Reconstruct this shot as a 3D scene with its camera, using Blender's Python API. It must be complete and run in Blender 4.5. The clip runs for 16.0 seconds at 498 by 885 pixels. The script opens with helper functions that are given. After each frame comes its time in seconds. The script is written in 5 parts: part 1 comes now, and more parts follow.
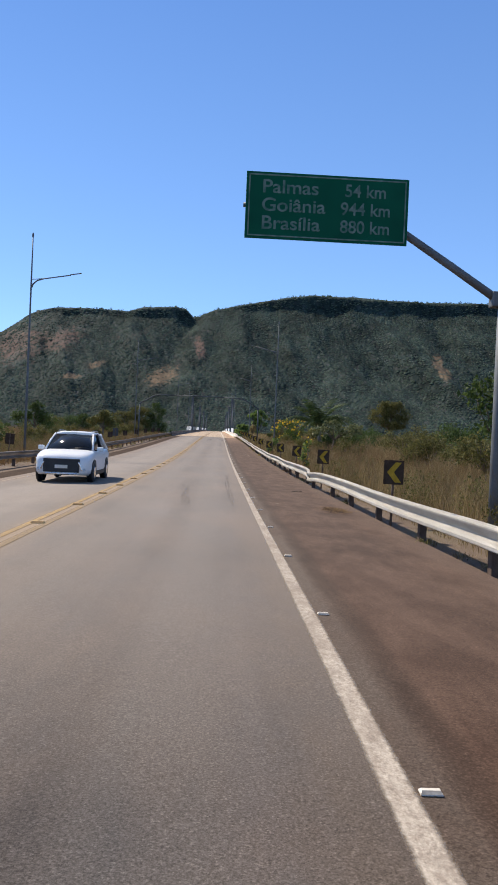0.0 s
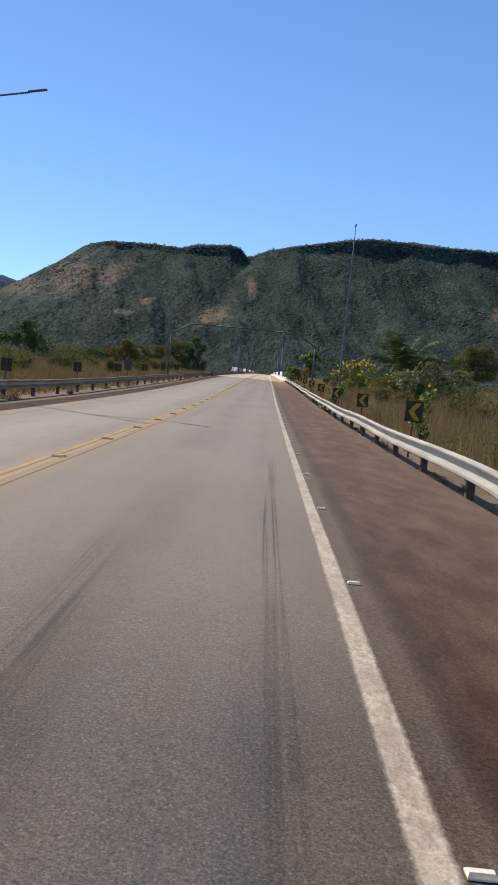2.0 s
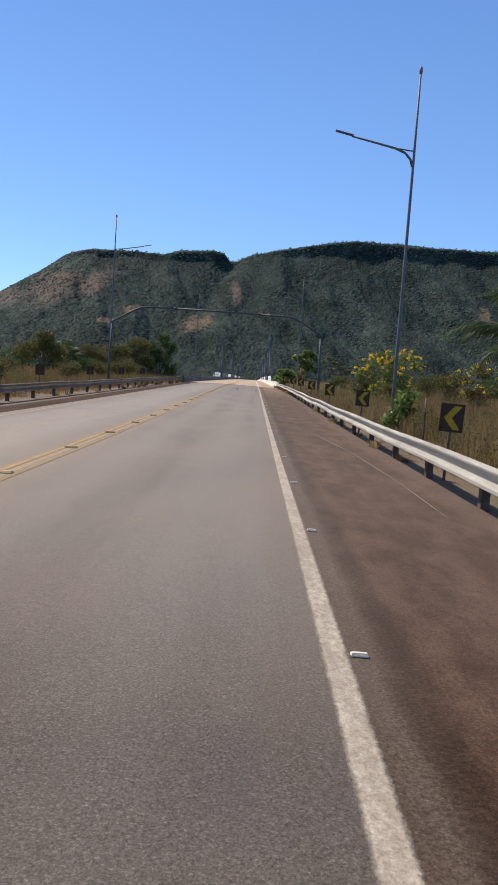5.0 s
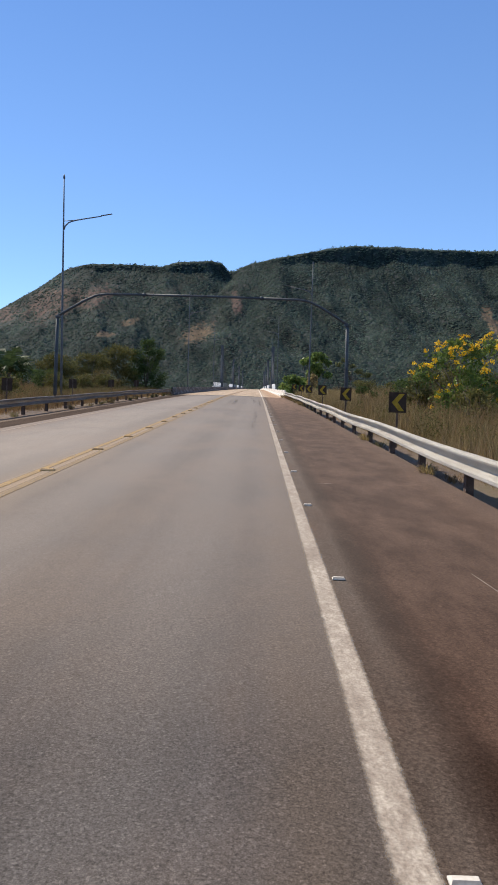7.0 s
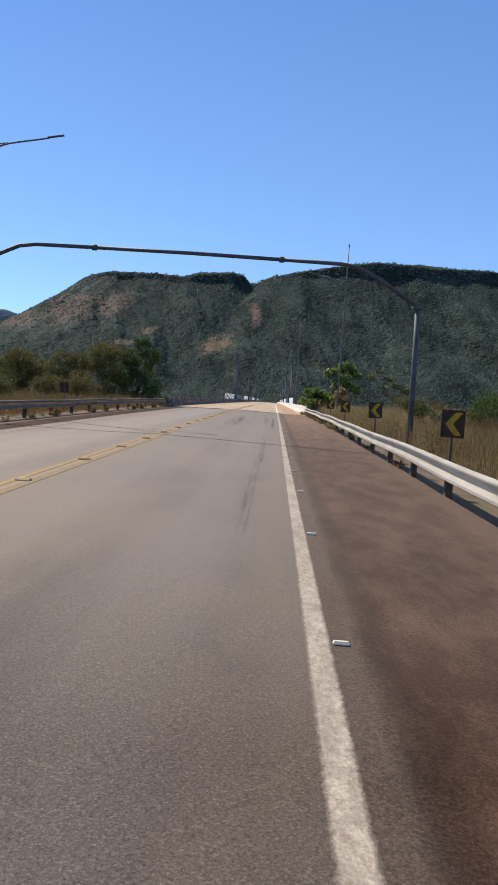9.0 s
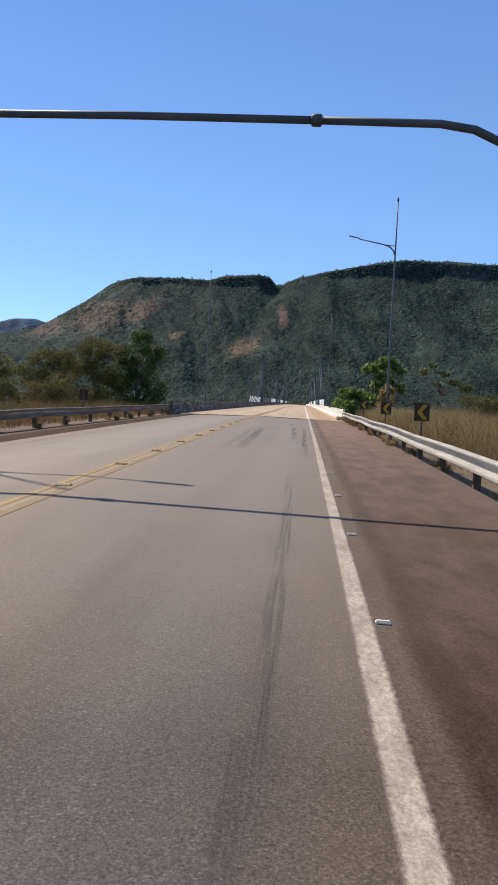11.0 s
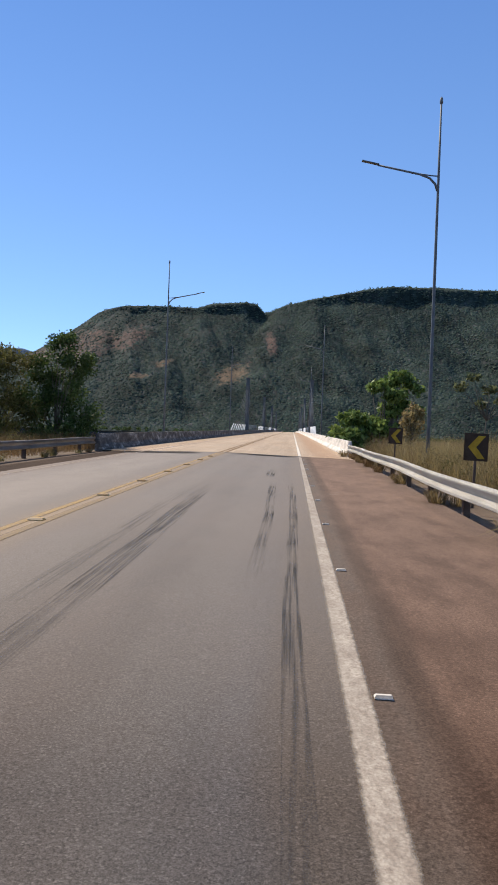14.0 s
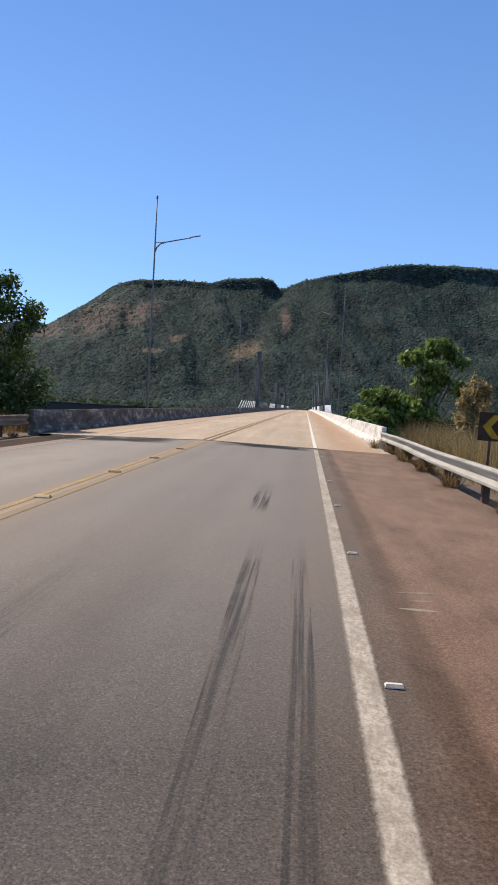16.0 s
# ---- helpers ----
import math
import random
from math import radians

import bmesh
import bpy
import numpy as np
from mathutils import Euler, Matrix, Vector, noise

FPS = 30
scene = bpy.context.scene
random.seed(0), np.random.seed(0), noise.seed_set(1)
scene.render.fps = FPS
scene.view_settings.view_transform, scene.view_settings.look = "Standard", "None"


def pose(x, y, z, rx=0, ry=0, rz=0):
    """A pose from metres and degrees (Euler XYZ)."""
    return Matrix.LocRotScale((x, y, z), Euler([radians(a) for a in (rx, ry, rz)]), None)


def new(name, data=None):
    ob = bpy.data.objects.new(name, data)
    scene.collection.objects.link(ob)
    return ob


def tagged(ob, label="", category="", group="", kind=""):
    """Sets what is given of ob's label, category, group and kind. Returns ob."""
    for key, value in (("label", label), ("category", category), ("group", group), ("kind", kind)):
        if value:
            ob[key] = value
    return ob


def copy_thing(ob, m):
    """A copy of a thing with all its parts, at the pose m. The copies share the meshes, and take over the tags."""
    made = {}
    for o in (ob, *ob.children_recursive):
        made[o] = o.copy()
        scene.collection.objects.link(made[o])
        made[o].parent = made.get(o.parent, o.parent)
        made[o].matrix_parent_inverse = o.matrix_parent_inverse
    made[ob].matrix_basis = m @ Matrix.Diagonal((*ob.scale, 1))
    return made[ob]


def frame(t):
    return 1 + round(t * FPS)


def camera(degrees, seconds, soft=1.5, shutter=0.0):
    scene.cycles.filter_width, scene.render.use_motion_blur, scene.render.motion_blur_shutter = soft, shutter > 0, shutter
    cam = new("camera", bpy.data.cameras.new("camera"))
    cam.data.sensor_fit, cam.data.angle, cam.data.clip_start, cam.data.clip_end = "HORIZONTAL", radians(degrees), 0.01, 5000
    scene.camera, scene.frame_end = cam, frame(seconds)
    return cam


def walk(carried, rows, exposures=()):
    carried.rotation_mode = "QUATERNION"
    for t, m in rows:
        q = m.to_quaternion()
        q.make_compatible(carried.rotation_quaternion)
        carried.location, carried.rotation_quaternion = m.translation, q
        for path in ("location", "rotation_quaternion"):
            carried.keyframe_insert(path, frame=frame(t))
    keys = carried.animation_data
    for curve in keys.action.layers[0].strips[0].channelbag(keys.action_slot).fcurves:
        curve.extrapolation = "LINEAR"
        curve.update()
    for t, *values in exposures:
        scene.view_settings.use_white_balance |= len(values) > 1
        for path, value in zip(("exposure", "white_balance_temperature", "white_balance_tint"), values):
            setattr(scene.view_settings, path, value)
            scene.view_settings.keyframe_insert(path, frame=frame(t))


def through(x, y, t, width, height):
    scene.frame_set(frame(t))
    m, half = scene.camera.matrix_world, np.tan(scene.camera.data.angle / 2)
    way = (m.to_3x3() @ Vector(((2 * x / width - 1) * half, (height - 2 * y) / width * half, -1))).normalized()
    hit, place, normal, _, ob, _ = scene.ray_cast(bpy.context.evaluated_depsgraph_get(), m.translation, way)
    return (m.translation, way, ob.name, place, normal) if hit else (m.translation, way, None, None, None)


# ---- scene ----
cam = camera(37.0, 16.0, soft=1.75)
PATH = [
    # seconds, x, y, z, yaw, pitch, roll
    (0.0, 2.998, 19.580, 1.531, -2.316, -0.533, -2.484),
    (0.5, 3.029, 24.280, 1.463, -4.424, 1.890, -3.120),
    (1.0, 3.028, 29.036, 1.411, -2.695, -1.092, -4.314),
    (1.5, 3.089, 33.854, 1.381, -0.071, -4.411, -5.150),
    (2.0, 3.181, 38.577, 1.332, 1.378, -5.087, -5.459),
    (2.5, 3.215, 43.129, 1.317, 0.385, -4.187, -4.694),
    (3.0, 3.210, 47.566, 1.283, -1.364, -3.273, -3.242),
    (3.5, 3.178, 52.192, 1.259, -1.196, -3.552, -2.541),
    (4.0, 3.261, 56.945, 1.257, -0.947, -3.895, -2.415),
    (4.5, 3.292, 61.508, 1.235, -0.919, -4.107, -3.373),
    (5.0, 3.320, 65.860, 1.256, 0.389, -4.543, -4.004),
    (7.5, 3.350, 86.924, 1.389, 0.350, -3.387, -1.419),
    (8.0, 3.385, 91.005, 1.429, -0.069, -3.008, -1.450),
    (8.5, 3.452, 95.091, 1.466, 0.550, -3.048, -3.568),
    (9.0, 3.519, 99.205, 1.521, 1.909, -2.932, -4.053),
    (9.5, 3.518, 103.012, 1.560, 3.022, -2.730, -3.669),
    (12.0, 3.383, 118.927, 1.802, 4.766, -2.898, -2.205),
    (12.5, 3.416, 121.931, 1.841, 5.548, -2.151, -2.335),
    (13.0, 3.472, 125.061, 1.879, 4.944, -0.919, -2.561),
    (13.5, 3.507, 128.244, 1.938, 3.875, -0.153, -1.754),
    (14.0, 3.488, 131.235, 1.974, 3.328, -0.700, -2.081),
    (14.5, 3.480, 134.109, 2.020, 3.169, -1.763, -2.992),
    (15.0, 3.476, 136.728, 2.050, 3.139, -2.021, -3.591),
    (15.5, 3.451, 139.445, 2.096, 3.497, -1.911, -2.741),
    (16.0, 3.478, 142.384, 2.141, 4.330, -2.513, -3.168),
]
walk(cam, [(t, pose(x, y, z, 90 + pitch, roll, yaw)) for t, x, y, z, yaw, pitch, roll in PATH], exposures=[(0.0, 0.34), (0.5, 0.42), (1.0, 0.48), (1.5, 0.34), (3.5, 0.25), (16.0, 0.25)])

# ---- light ----
SUN_WAY = Vector((0.67, -0.615, -1.0)).normalized()
world = bpy.data.worlds.new("sky")
scene.world = world
world.use_nodes = True
sky = world.node_tree.nodes.new("ShaderNodeTexSky")
sky.sky_type = "NISHITA"
sky.sun_disc = False
sky.sun_elevation = math.asin(-SUN_WAY.z)
sky.sun_rotation = math.atan2(-SUN_WAY.x, -SUN_WAY.y)
sky.altitude = 1200
sky.air_density = 0.75
sky.dust_density = 0.0
sky.ozone_density = 4.0
background = world.node_tree.nodes["Background"]
background.inputs["Strength"].default_value = 0.165
tone = world.node_tree.nodes.new("ShaderNodeHueSaturation")
tone.inputs["Hue"].default_value = 0.503
tone.inputs["Saturation"].default_value = 1.08
world.node_tree.links.new(sky.outputs[0], tone.inputs["Color"])
# thin dry-season haze evens the sky out between the sun's side and the far side
aim = world.node_tree.nodes.new("ShaderNodeTexCoord")
split = world.node_tree.nodes.new("ShaderNodeSeparateXYZ")
even = world.node_tree.nodes.new("ShaderNodeValToRGB")
for stop, (place, colour) in zip((even.color_ramp.elements[0], even.color_ramp.elements[1], even.color_ramp.elements.new(0.3)),
                                 ((0.0, (1.80, 3.20, 5.40, 1)), (1.0, (0.46, 1.12, 3.0, 1)), (0.5, (0.78, 1.72, 4.05, 1)))):
    stop.position = place
    stop.color = colour
blend = world.node_tree.nodes.new("ShaderNodeMix")
blend.data_type = "RGBA"
blend.inputs[0].default_value = 0.5
world.node_tree.links.new(aim.outputs["Generated"], split.inputs[0])
world.node_tree.links.new(split.outputs[2], even.inputs[0])
world.node_tree.links.new(tone.outputs[0], blend.inputs[6])
world.node_tree.links.new(even.outputs[0], blend.inputs[7])
world.node_tree.links.new(blend.outputs[2], background.inputs["Color"])

sun = new("sun", bpy.data.lights.new("sun", "SUN"))
sun.data.energy = 4.6
sun.data.angle = radians(0.53)
sun.data.color = (1.0, 0.91, 0.78)
sun.rotation_euler = SUN_WAY.to_track_quat("-Z", "Y").to_euler()


# ---- materials ----


def nodes_of(name):
    m = bpy.data.materials.new(name)
    m.use_nodes = True
    return m, m.node_tree.nodes, m.node_tree.links, m.node_tree.nodes["Principled BSDF"]


def noise_node(nt, ln, scale, detail=4.0, stretch=(1, 1, 1), rough=0.55, shift=(0, 0, 0)):
    """A noise in metres of the object's space."""
    co = nt.new("ShaderNodeTexCoord")
    mp = nt.new("ShaderNodeMapping")
    mp.inputs["Scale"].default_value = stretch
    mp.inputs["Location"].default_value = shift
    n = nt.new("ShaderNodeTexNoise")
    n.inputs["Scale"].default_value = scale
    n.inputs["Detail"].default_value = detail
    n.inputs["Roughness"].default_value = rough
    ln.new(co.outputs["Object"], mp.inputs["Vector"])
    ln.new(mp.outputs[0], n.inputs["Vector"])
    return n.outputs["Fac"]


def ramp(nt, ln, fac, stops):
    r = nt.new("ShaderNodeValToRGB")
    while len(r.color_ramp.elements) < len(stops):
        r.color_ramp.elements.new(0.5)
    for e, (p, c) in zip(r.color_ramp.elements, stops):
        e.position = p
        e.color = (*c, 1.0) if len(c) == 3 else c
    ln.new(fac, r.inputs[0])
    return r.outputs[0]


def grey(v):
    return (v, v, v)


def mix(nt, ln, fac, a, b, how="MIX"):
    m = nt.new("ShaderNodeMix")
    m.data_type = "RGBA"
    m.blend_type = how
    for value, sock in ((fac, m.inputs[0]), (a, m.inputs[6]), (b, m.inputs[7])):
        if hasattr(value, "is_linked"):
            ln.new(value, sock)
        elif isinstance(value, (int, float)):
            sock.default_value = value
        else:
            sock.default_value = (*value, 1.0)
    return m.outputs[2]


def bump(nt, ln, bsdf, height, strength, distance):
    b = nt.new("ShaderNodeBump")
    b.inputs["Strength"].default_value = strength
    b.inputs["Distance"].default_value = distance
    ln.new(height, b.inputs["Height"])
    ln.new(b.outputs[0], bsdf.inputs["Normal"])


def plain(name, dark, light, roughness=0.6, metallic=0.0, scale=6.0, stretch=(1, 1, 1), relief=0.1, fine=60.0, specular=0.5, distance=0.01):
    """Paint, metal, concrete: two shades in broad patches, a fine grain over them."""
    m, nt, ln, p = nodes_of(name)
    broad = noise_node(nt, ln, scale, 5, stretch)
    grain = noise_node(nt, ln, fine, 3)
    col = ramp(nt, ln, broad, [(0.3, dark), (0.7, light)])
    col = mix(nt, ln, 0.5, col, ramp(nt, ln, grain, [(0.3, grey(0.35)), (0.7, grey(0.65))]), "OVERLAY")
    ln.new(col, p.inputs["Base Color"])
    p.inputs["Roughness"].default_value = roughness
    p.inputs["Metallic"].default_value = metallic
    p.inputs["Specular IOR Level"].default_value = specular
    if relief:
        bump(nt, ln, p, grain, relief, distance)
    return m


def road_material(name, dark, light, dust, dust_amount, tracks=0.5, grain_size=70.0, bands=(), rough=0.6, dusty_from=None, gloss=0.05, mottle=0.55):
    """Worn asphalt: stone grain, long wheel tracks, dusty patches. bands: (x, half width, colour, amount) of dirt or wear along the road."""
    m, nt, ln, p = nodes_of(name)
    broad = noise_node(nt, ln, 0.35, 6, (1, 0.45, 1), 0.6)
    track = noise_node(nt, ln, 1.3, 4, (1, 0.03, 1), 0.55)
    grain = noise_node(nt, ln, grain_size, 3, (1, 1, 1), 0.7)
    speck = noise_node(nt, ln, 150.0, 2)
    stone = nt.new("ShaderNodeTexVoronoi")
    stone.inputs["Scale"].default_value = 100.0
    where = nt.new("ShaderNodeTexCoord")
    ln.new(where.outputs["Object"], stone.inputs["Vector"])
    pebble = nt.new("ShaderNodeSeparateColor")
    ln.new(stone.outputs["Color"], pebble.inputs[0])
    ragged = noise_node(nt, ln, 1.6, 6, (1, 0.35, 1), 0.65, (5, 2, 0))
    col = ramp(nt, ln, broad, [(0.28, dark), (0.72, light)])
    col = mix(nt, ln, tracks, col, ramp(nt, ln, track, [(0.3, grey(0.28)), (0.7, grey(0.66))]), "OVERLAY")
    patches = noise_node(nt, ln, mottle, 7, (1, 0.4, 1), 0.65, (13, 7, 0))
    col = mix(nt, ln, ramp(nt, ln, patches, [(0.40, grey(0)), (0.66, grey(dust_amount))]), col, dust)
    co = nt.new("ShaderNodeTexCoord")
    sep = nt.new("ShaderNodeSeparateXYZ")
    ln.new(co.outputs["Object"], sep.inputs[0])

    def math_node(how, a, c):
        n = nt.new("ShaderNodeMath")
        n.operation = how
        for v, s in ((a, n.inputs[0]), (c, n.inputs[1])):
            if isinstance(v, (int, float)):
                s.default_value = v
            else:
                ln.new(v, s)
        return n.outputs[0]

    wobble = math_node("MULTIPLY", math_node("SUBTRACT", ragged, 0.5), 0.5)
    if dusty_from:
        fac = math_node("DIVIDE", math_node("SUBTRACT", sep.outputs[1], dusty_from[0]), dusty_from[1])
        fac = math_node("MULTIPLY", ramp(nt, ln, fac, [(0.0, grey(0)), (1.0, grey(dusty_from[3]))]), ramp(nt, ln, patches, [(0.3, grey(0.45)), (0.65, grey(1))]))
        col = mix(nt, ln, fac, col, dusty_from[2])
    for x, half, colour, amount in bands:
        off = math_node("ABSOLUTE", math_node("ADD", math_node("SUBTRACT", sep.outputs[0], x), math_node("MULTIPLY", wobble, min(1.0, 2.5 * half))), 0.0)
        fac = ramp(nt, ln, math_node("DIVIDE", off, half), [(0.35, grey(amount)), (1.0, grey(0))])
        col = mix(nt, ln, math_node("MULTIPLY", fac, ramp(nt, ln, ragged, [(0.25, grey(0.35)), (0.6, grey(1))])), col, colour)
    col = mix(nt, ln, 0.62, col, ramp(nt, ln, grain, [(0.3, grey(0.20)), (0.7, grey(0.78))]), "OVERLAY")
    col = mix(nt, ln, 0.55, col, ramp(nt, ln, speck, [(0.3, grey(0.28)), (0.72, grey(0.76))]), "OVERLAY")
    col = mix(nt, ln, 0.45, col, ramp(nt, ln, pebble.outputs[0], [(0.0, grey(0.32)), (0.8, grey(0.5)), (1.0, grey(0.82))]), "OVERLAY")
    ln.new(col, p.inputs["Base Color"])
    p.inputs["Roughness"].default_value = rough
    p.inputs["Specular IOR Level"].default_value = 0.0
    # a rough gloss that grows towards a grazing view, as on polished stones
    gl = nt.new("ShaderNodeBsdfGlossy")
    gl.inputs["Roughness"].default_value = 0.78
    gl.inputs["Color"].default_value = (1.0, 0.89, 0.78, 1)
    lw = nt.new("ShaderNodeLayerWeight")
    lw.inputs["Blend"].default_value = 0.5
    ms = nt.new("ShaderNodeMixShader")
    ln.new(ramp(nt, ln, lw.outputs["Facing"], [(0.55, grey(0)), (0.97, grey(gloss))]), ms.inputs[0])
    ln.new(p.outputs[0], ms.inputs[1])
    ln.new(gl.outputs[0], ms.inputs[2])
    ln.new(ms.outputs[0], nt["Material Output"].inputs["Surface"])
    bump(nt, ln, p, grain, 0.6, 0.008)
    return m


def paint_line(name, paint, under, worn=0.5, x=0.0, half=0.07, ragged=0.05):
    """Road paint: worn through in specks, with a broken edge at half a width from its middle line x."""
    m, nt, ln, p = nodes_of(name)
    wear = noise_node(nt, ln, 26.0, 8, (1, 0.6, 1), 0.8)
    long = noise_node(nt, ln, 5.0, 6, (1, 0.45, 1), 0.65, (3, 1, 0))
    grain = noise_node(nt, ln, 70.0, 3)
    col = mix(nt, ln, ramp(nt, ln, wear, [(worn - 0.12, grey(0)), (worn + 0.12, grey(0.9))]), paint, under)
    col = mix(nt, ln, ramp(nt, ln, long, [(0.40, grey(0)), (0.68, grey(0.7))]), col, under)
    col = mix(nt, ln, 0.6, col, ramp(nt, ln, grain, [(0.3, grey(0.32)), (0.7, grey(0.66))]), "OVERLAY")
    ln.new(col, p.inputs["Base Color"])
    p.inputs["Roughness"].default_value = 0.8
    p.inputs["Specular IOR Level"].default_value = 0.15
    bump(nt, ln, p, grain, 0.5, 0.006)
    co = nt.new("ShaderNodeTexCoord")
    sep = nt.new("ShaderNodeSeparateXYZ")
    ln.new(co.outputs["Object"], sep.inputs[0])
    last = sep.outputs[0]
    chips = noise_node(nt, ln, 28.0, 7, (1, 0.7, 1), 0.75, (1, 9, 0))
    for how, other in (("SUBTRACT", x), ("ABSOLUTE", 0.0), ("SUBTRACT", half)):
        n = nt.new("ShaderNodeMath")
        n.operation = how
        ln.new(last, n.inputs[0])
        n.inputs[1].default_value = other
        last = n.outputs[0]
    shake = nt.new("ShaderNodeMath")
    shake.operation = "MULTIPLY_ADD"
    ln.new(chips, shake.inputs[0])
    shake.inputs[1].default_value = 2 * ragged
    ln.new(last, shake.inputs[2])
    tr = nt.new("ShaderNodeBsdfTransparent")
    ms = nt.new("ShaderNodeMixShader")
    ln.new(ramp(nt, ln, shake.outputs[0], [(ragged - 0.012, grey(0)), (ragged + 0.016, grey(1))]), ms.inputs[0])
    ln.new(p.outputs[0], ms.inputs[1])
    ln.new(tr.outputs[0], ms.inputs[2])
    ln.new(ms.outputs[0], nt["Material Output"].inputs["Surface"])
    return m


def leafy(name, dark, light, rough=0.5, through=0.25):
    """Leaves or grass: every blade its own shade, some light passes through."""
    m, nt, ln, p = nodes_of(name)
    g = nt.new("ShaderNodeNewGeometry")
    patch = noise_node(nt, ln, 0.35, 3)
    col = ramp(nt, ln, g.outputs["Random Per Island"], [(0.0, dark), (1.0, light)])
    col = mix(nt, ln, 0.5, col, ramp(nt, ln, patch, [(0.3, grey(0.3)), (0.7, grey(0.7))]), "OVERLAY")
    ln.new(col, p.inputs["Base Color"])
    p.inputs["Roughness"].default_value = rough
    p.inputs["Specular IOR Level"].default_value = 0.12
    tr = nt.new("ShaderNodeBsdfTranslucent")
    ln.new(col, tr.inputs["Color"])
    ms = nt.new("ShaderNodeMixShader")
    ms.inputs[0].default_value = through
    ln.new(p.outputs[0], ms.inputs[1])
    ln.new(tr.outputs[0], ms.inputs[2])
    ln.new(ms.outputs[0], nt["Material Output"].inputs["Surface"])
    return m


ASPHALT = road_material("worn_asphalt", (0.078, 0.0695, 0.0645), (0.123, 0.110, 0.102), (0.164, 0.124, 0.097), 0.62, 0.7,
                        bands=[(0.0, 0.6, (0.165, 0.122, 0.082), 0.6), (0.0, 0.26, (0.25, 0.168, 0.092), 0.8), (1.05, 0.5, (0.136, 0.121, 0.107), 0.5),
                               (2.75, 0.5, (0.136, 0.121, 0.107), 0.5), (3.75, 0.4, (0.125, 0.095, 0.072), 0.6), (-1.9, 1.7, (0.19, 0.164, 0.140), 0.75), (-4.1, 0.6, (0.115, 0.074, 0.052), 0.75)], rough=0.85, gloss=0.165, dusty_from=(114.0, 24.0, (0.081, 0.073, 0.070), 0.5))
SHOULDER = road_material("dusty_shoulder", (0.041, 0.0228, 0.0158), (0.076, 0.0425, 0.0288), (0.141, 0.086, 0.0595), 0.6, 0.35, 45.0,
                         bands=[(6.55, 0.4, (0.115, 0.074, 0.053), 0.6), (4.05, 0.26, (0.110, 0.085, 0.067), 0.95), (4.30, 0.16, (0.036, 0.025, 0.019), 0.6)], rough=0.9, dusty_from=(120.0, 28.0, (0.220, 0.134, 0.092), 0.9), gloss=0.08, mottle=2.2)
SHOULDER_LEFT = road_material("dark_left_shoulder", (0.034, 0.023, 0.018), (0.058, 0.038, 0.028), (0.085, 0.056, 0.040), 0.5, 0.35, 45.0, rough=0.9, gloss=0.03, mottle=1.4)
GUTTER = road_material("pale_dirty_gutter", (0.09, 0.064, 0.046), (0.17, 0.125, 0.092), (0.20, 0.14, 0.10), 0.8, 0.1, 30.0, rough=0.85, dusty_from=(118.0, 20.0, (0.075, 0.048, 0.034), 0.8))
DECK = road_material("dusty_bridge_deck", (0.42, 0.325, 0.235), (0.50, 0.395, 0.29), (0.43, 0.285, 0.18), 0.5, 0.35,
                     bands=[(5.3, 1.2, (0.40, 0.25, 0.155), 0.9), (-5.2, 1.2, (0.40, 0.27, 0.175), 0.7)], rough=0.75, gloss=0.05)
LINE_WHITE = paint_line("worn_white_line", (0.53, 0.45, 0.355), (0.24, 0.185, 0.14), 0.53, 3.907, 0.072, 0.024)
LINE_BRIDGE = paint_line("white_line_on_bridge", (0.78, 0.71, 0.60), (0.52, 0.44, 0.345), 0.58, 3.907, 0.075, 0.015)
LINE_FAINT = paint_line("faded_white_line", (0.36, 0.295, 0.235), (0.24, 0.185, 0.14), 0.50, -3.90, 0.06, 0.04)
LINE_YELLOW = [paint_line("worn_yellow_line", paint, (0.24, 0.175, 0.11), worn, at, 0.060, 0.03) for paint, worn, at in (((0.47, 0.30, 0.11), 0.52, -0.135), ((0.40, 0.27, 0.12), 0.43, 0.135))]
LINE_OCHRE = [paint_line("ochre_line_on_bridge", (0.22, 0.125, 0.04), (0.13, 0.085, 0.045), 0.60, s * 0.135, 0.066, 0.015) for s in (-1, 1)]
STUD_WHITE = plain("stud_white", (0.62, 0.55, 0.45), (0.82, 0.75, 0.64), 0.6, relief=0.05, specular=0.2)
STUD_YELLOW = plain("stud_yellow", (0.44, 0.28, 0.11), (0.64, 0.44, 0.20), 0.75, relief=0.05, specular=0.2)
REFLECTOR = plain("reflector", (0.25, 0.22, 0.18), (0.5, 0.45, 0.38), 0.25, relief=0.0)
RUBBER = plain("rubber_dark", (0.02, 0.02, 0.021), (0.035, 0.034, 0.033), 0.8)
ZINC = plain("galvanised_rail", (0.60, 0.55, 0.47), (0.80, 0.75, 0.66), 0.6, 0.0, 1.2, (1, 0.5, 3), 0.06, specular=0.15)
# left rail: weathered zinc, its shaded road face painted in as darker colour
ZINC_SHADED = plain("weathered_shaded_rail", (0.24, 0.205, 0.17), (0.40, 0.35, 0.30), 0.7, 0.0, 1.2, (1, 0.5, 3), 0.06, specular=0.15)
POST_STEEL = plain("rusty_post", (0.085, 0.055, 0.040), (0.15, 0.105, 0.078), 0.85, 0.0, 5.0, specular=0.2)
POLE = plain("grey_pole", (0.10, 0.107, 0.111), (0.165, 0.172, 0.176), 0.6, 0.0, 2.0, relief=0.03, specular=0.3)
GANTRY_GREY = plain("gantry_grey", (0.055, 0.060, 0.062), (0.10, 0.105, 0.105), 0.6, 0.0, 2.0, relief=0.03, specular=0.3)
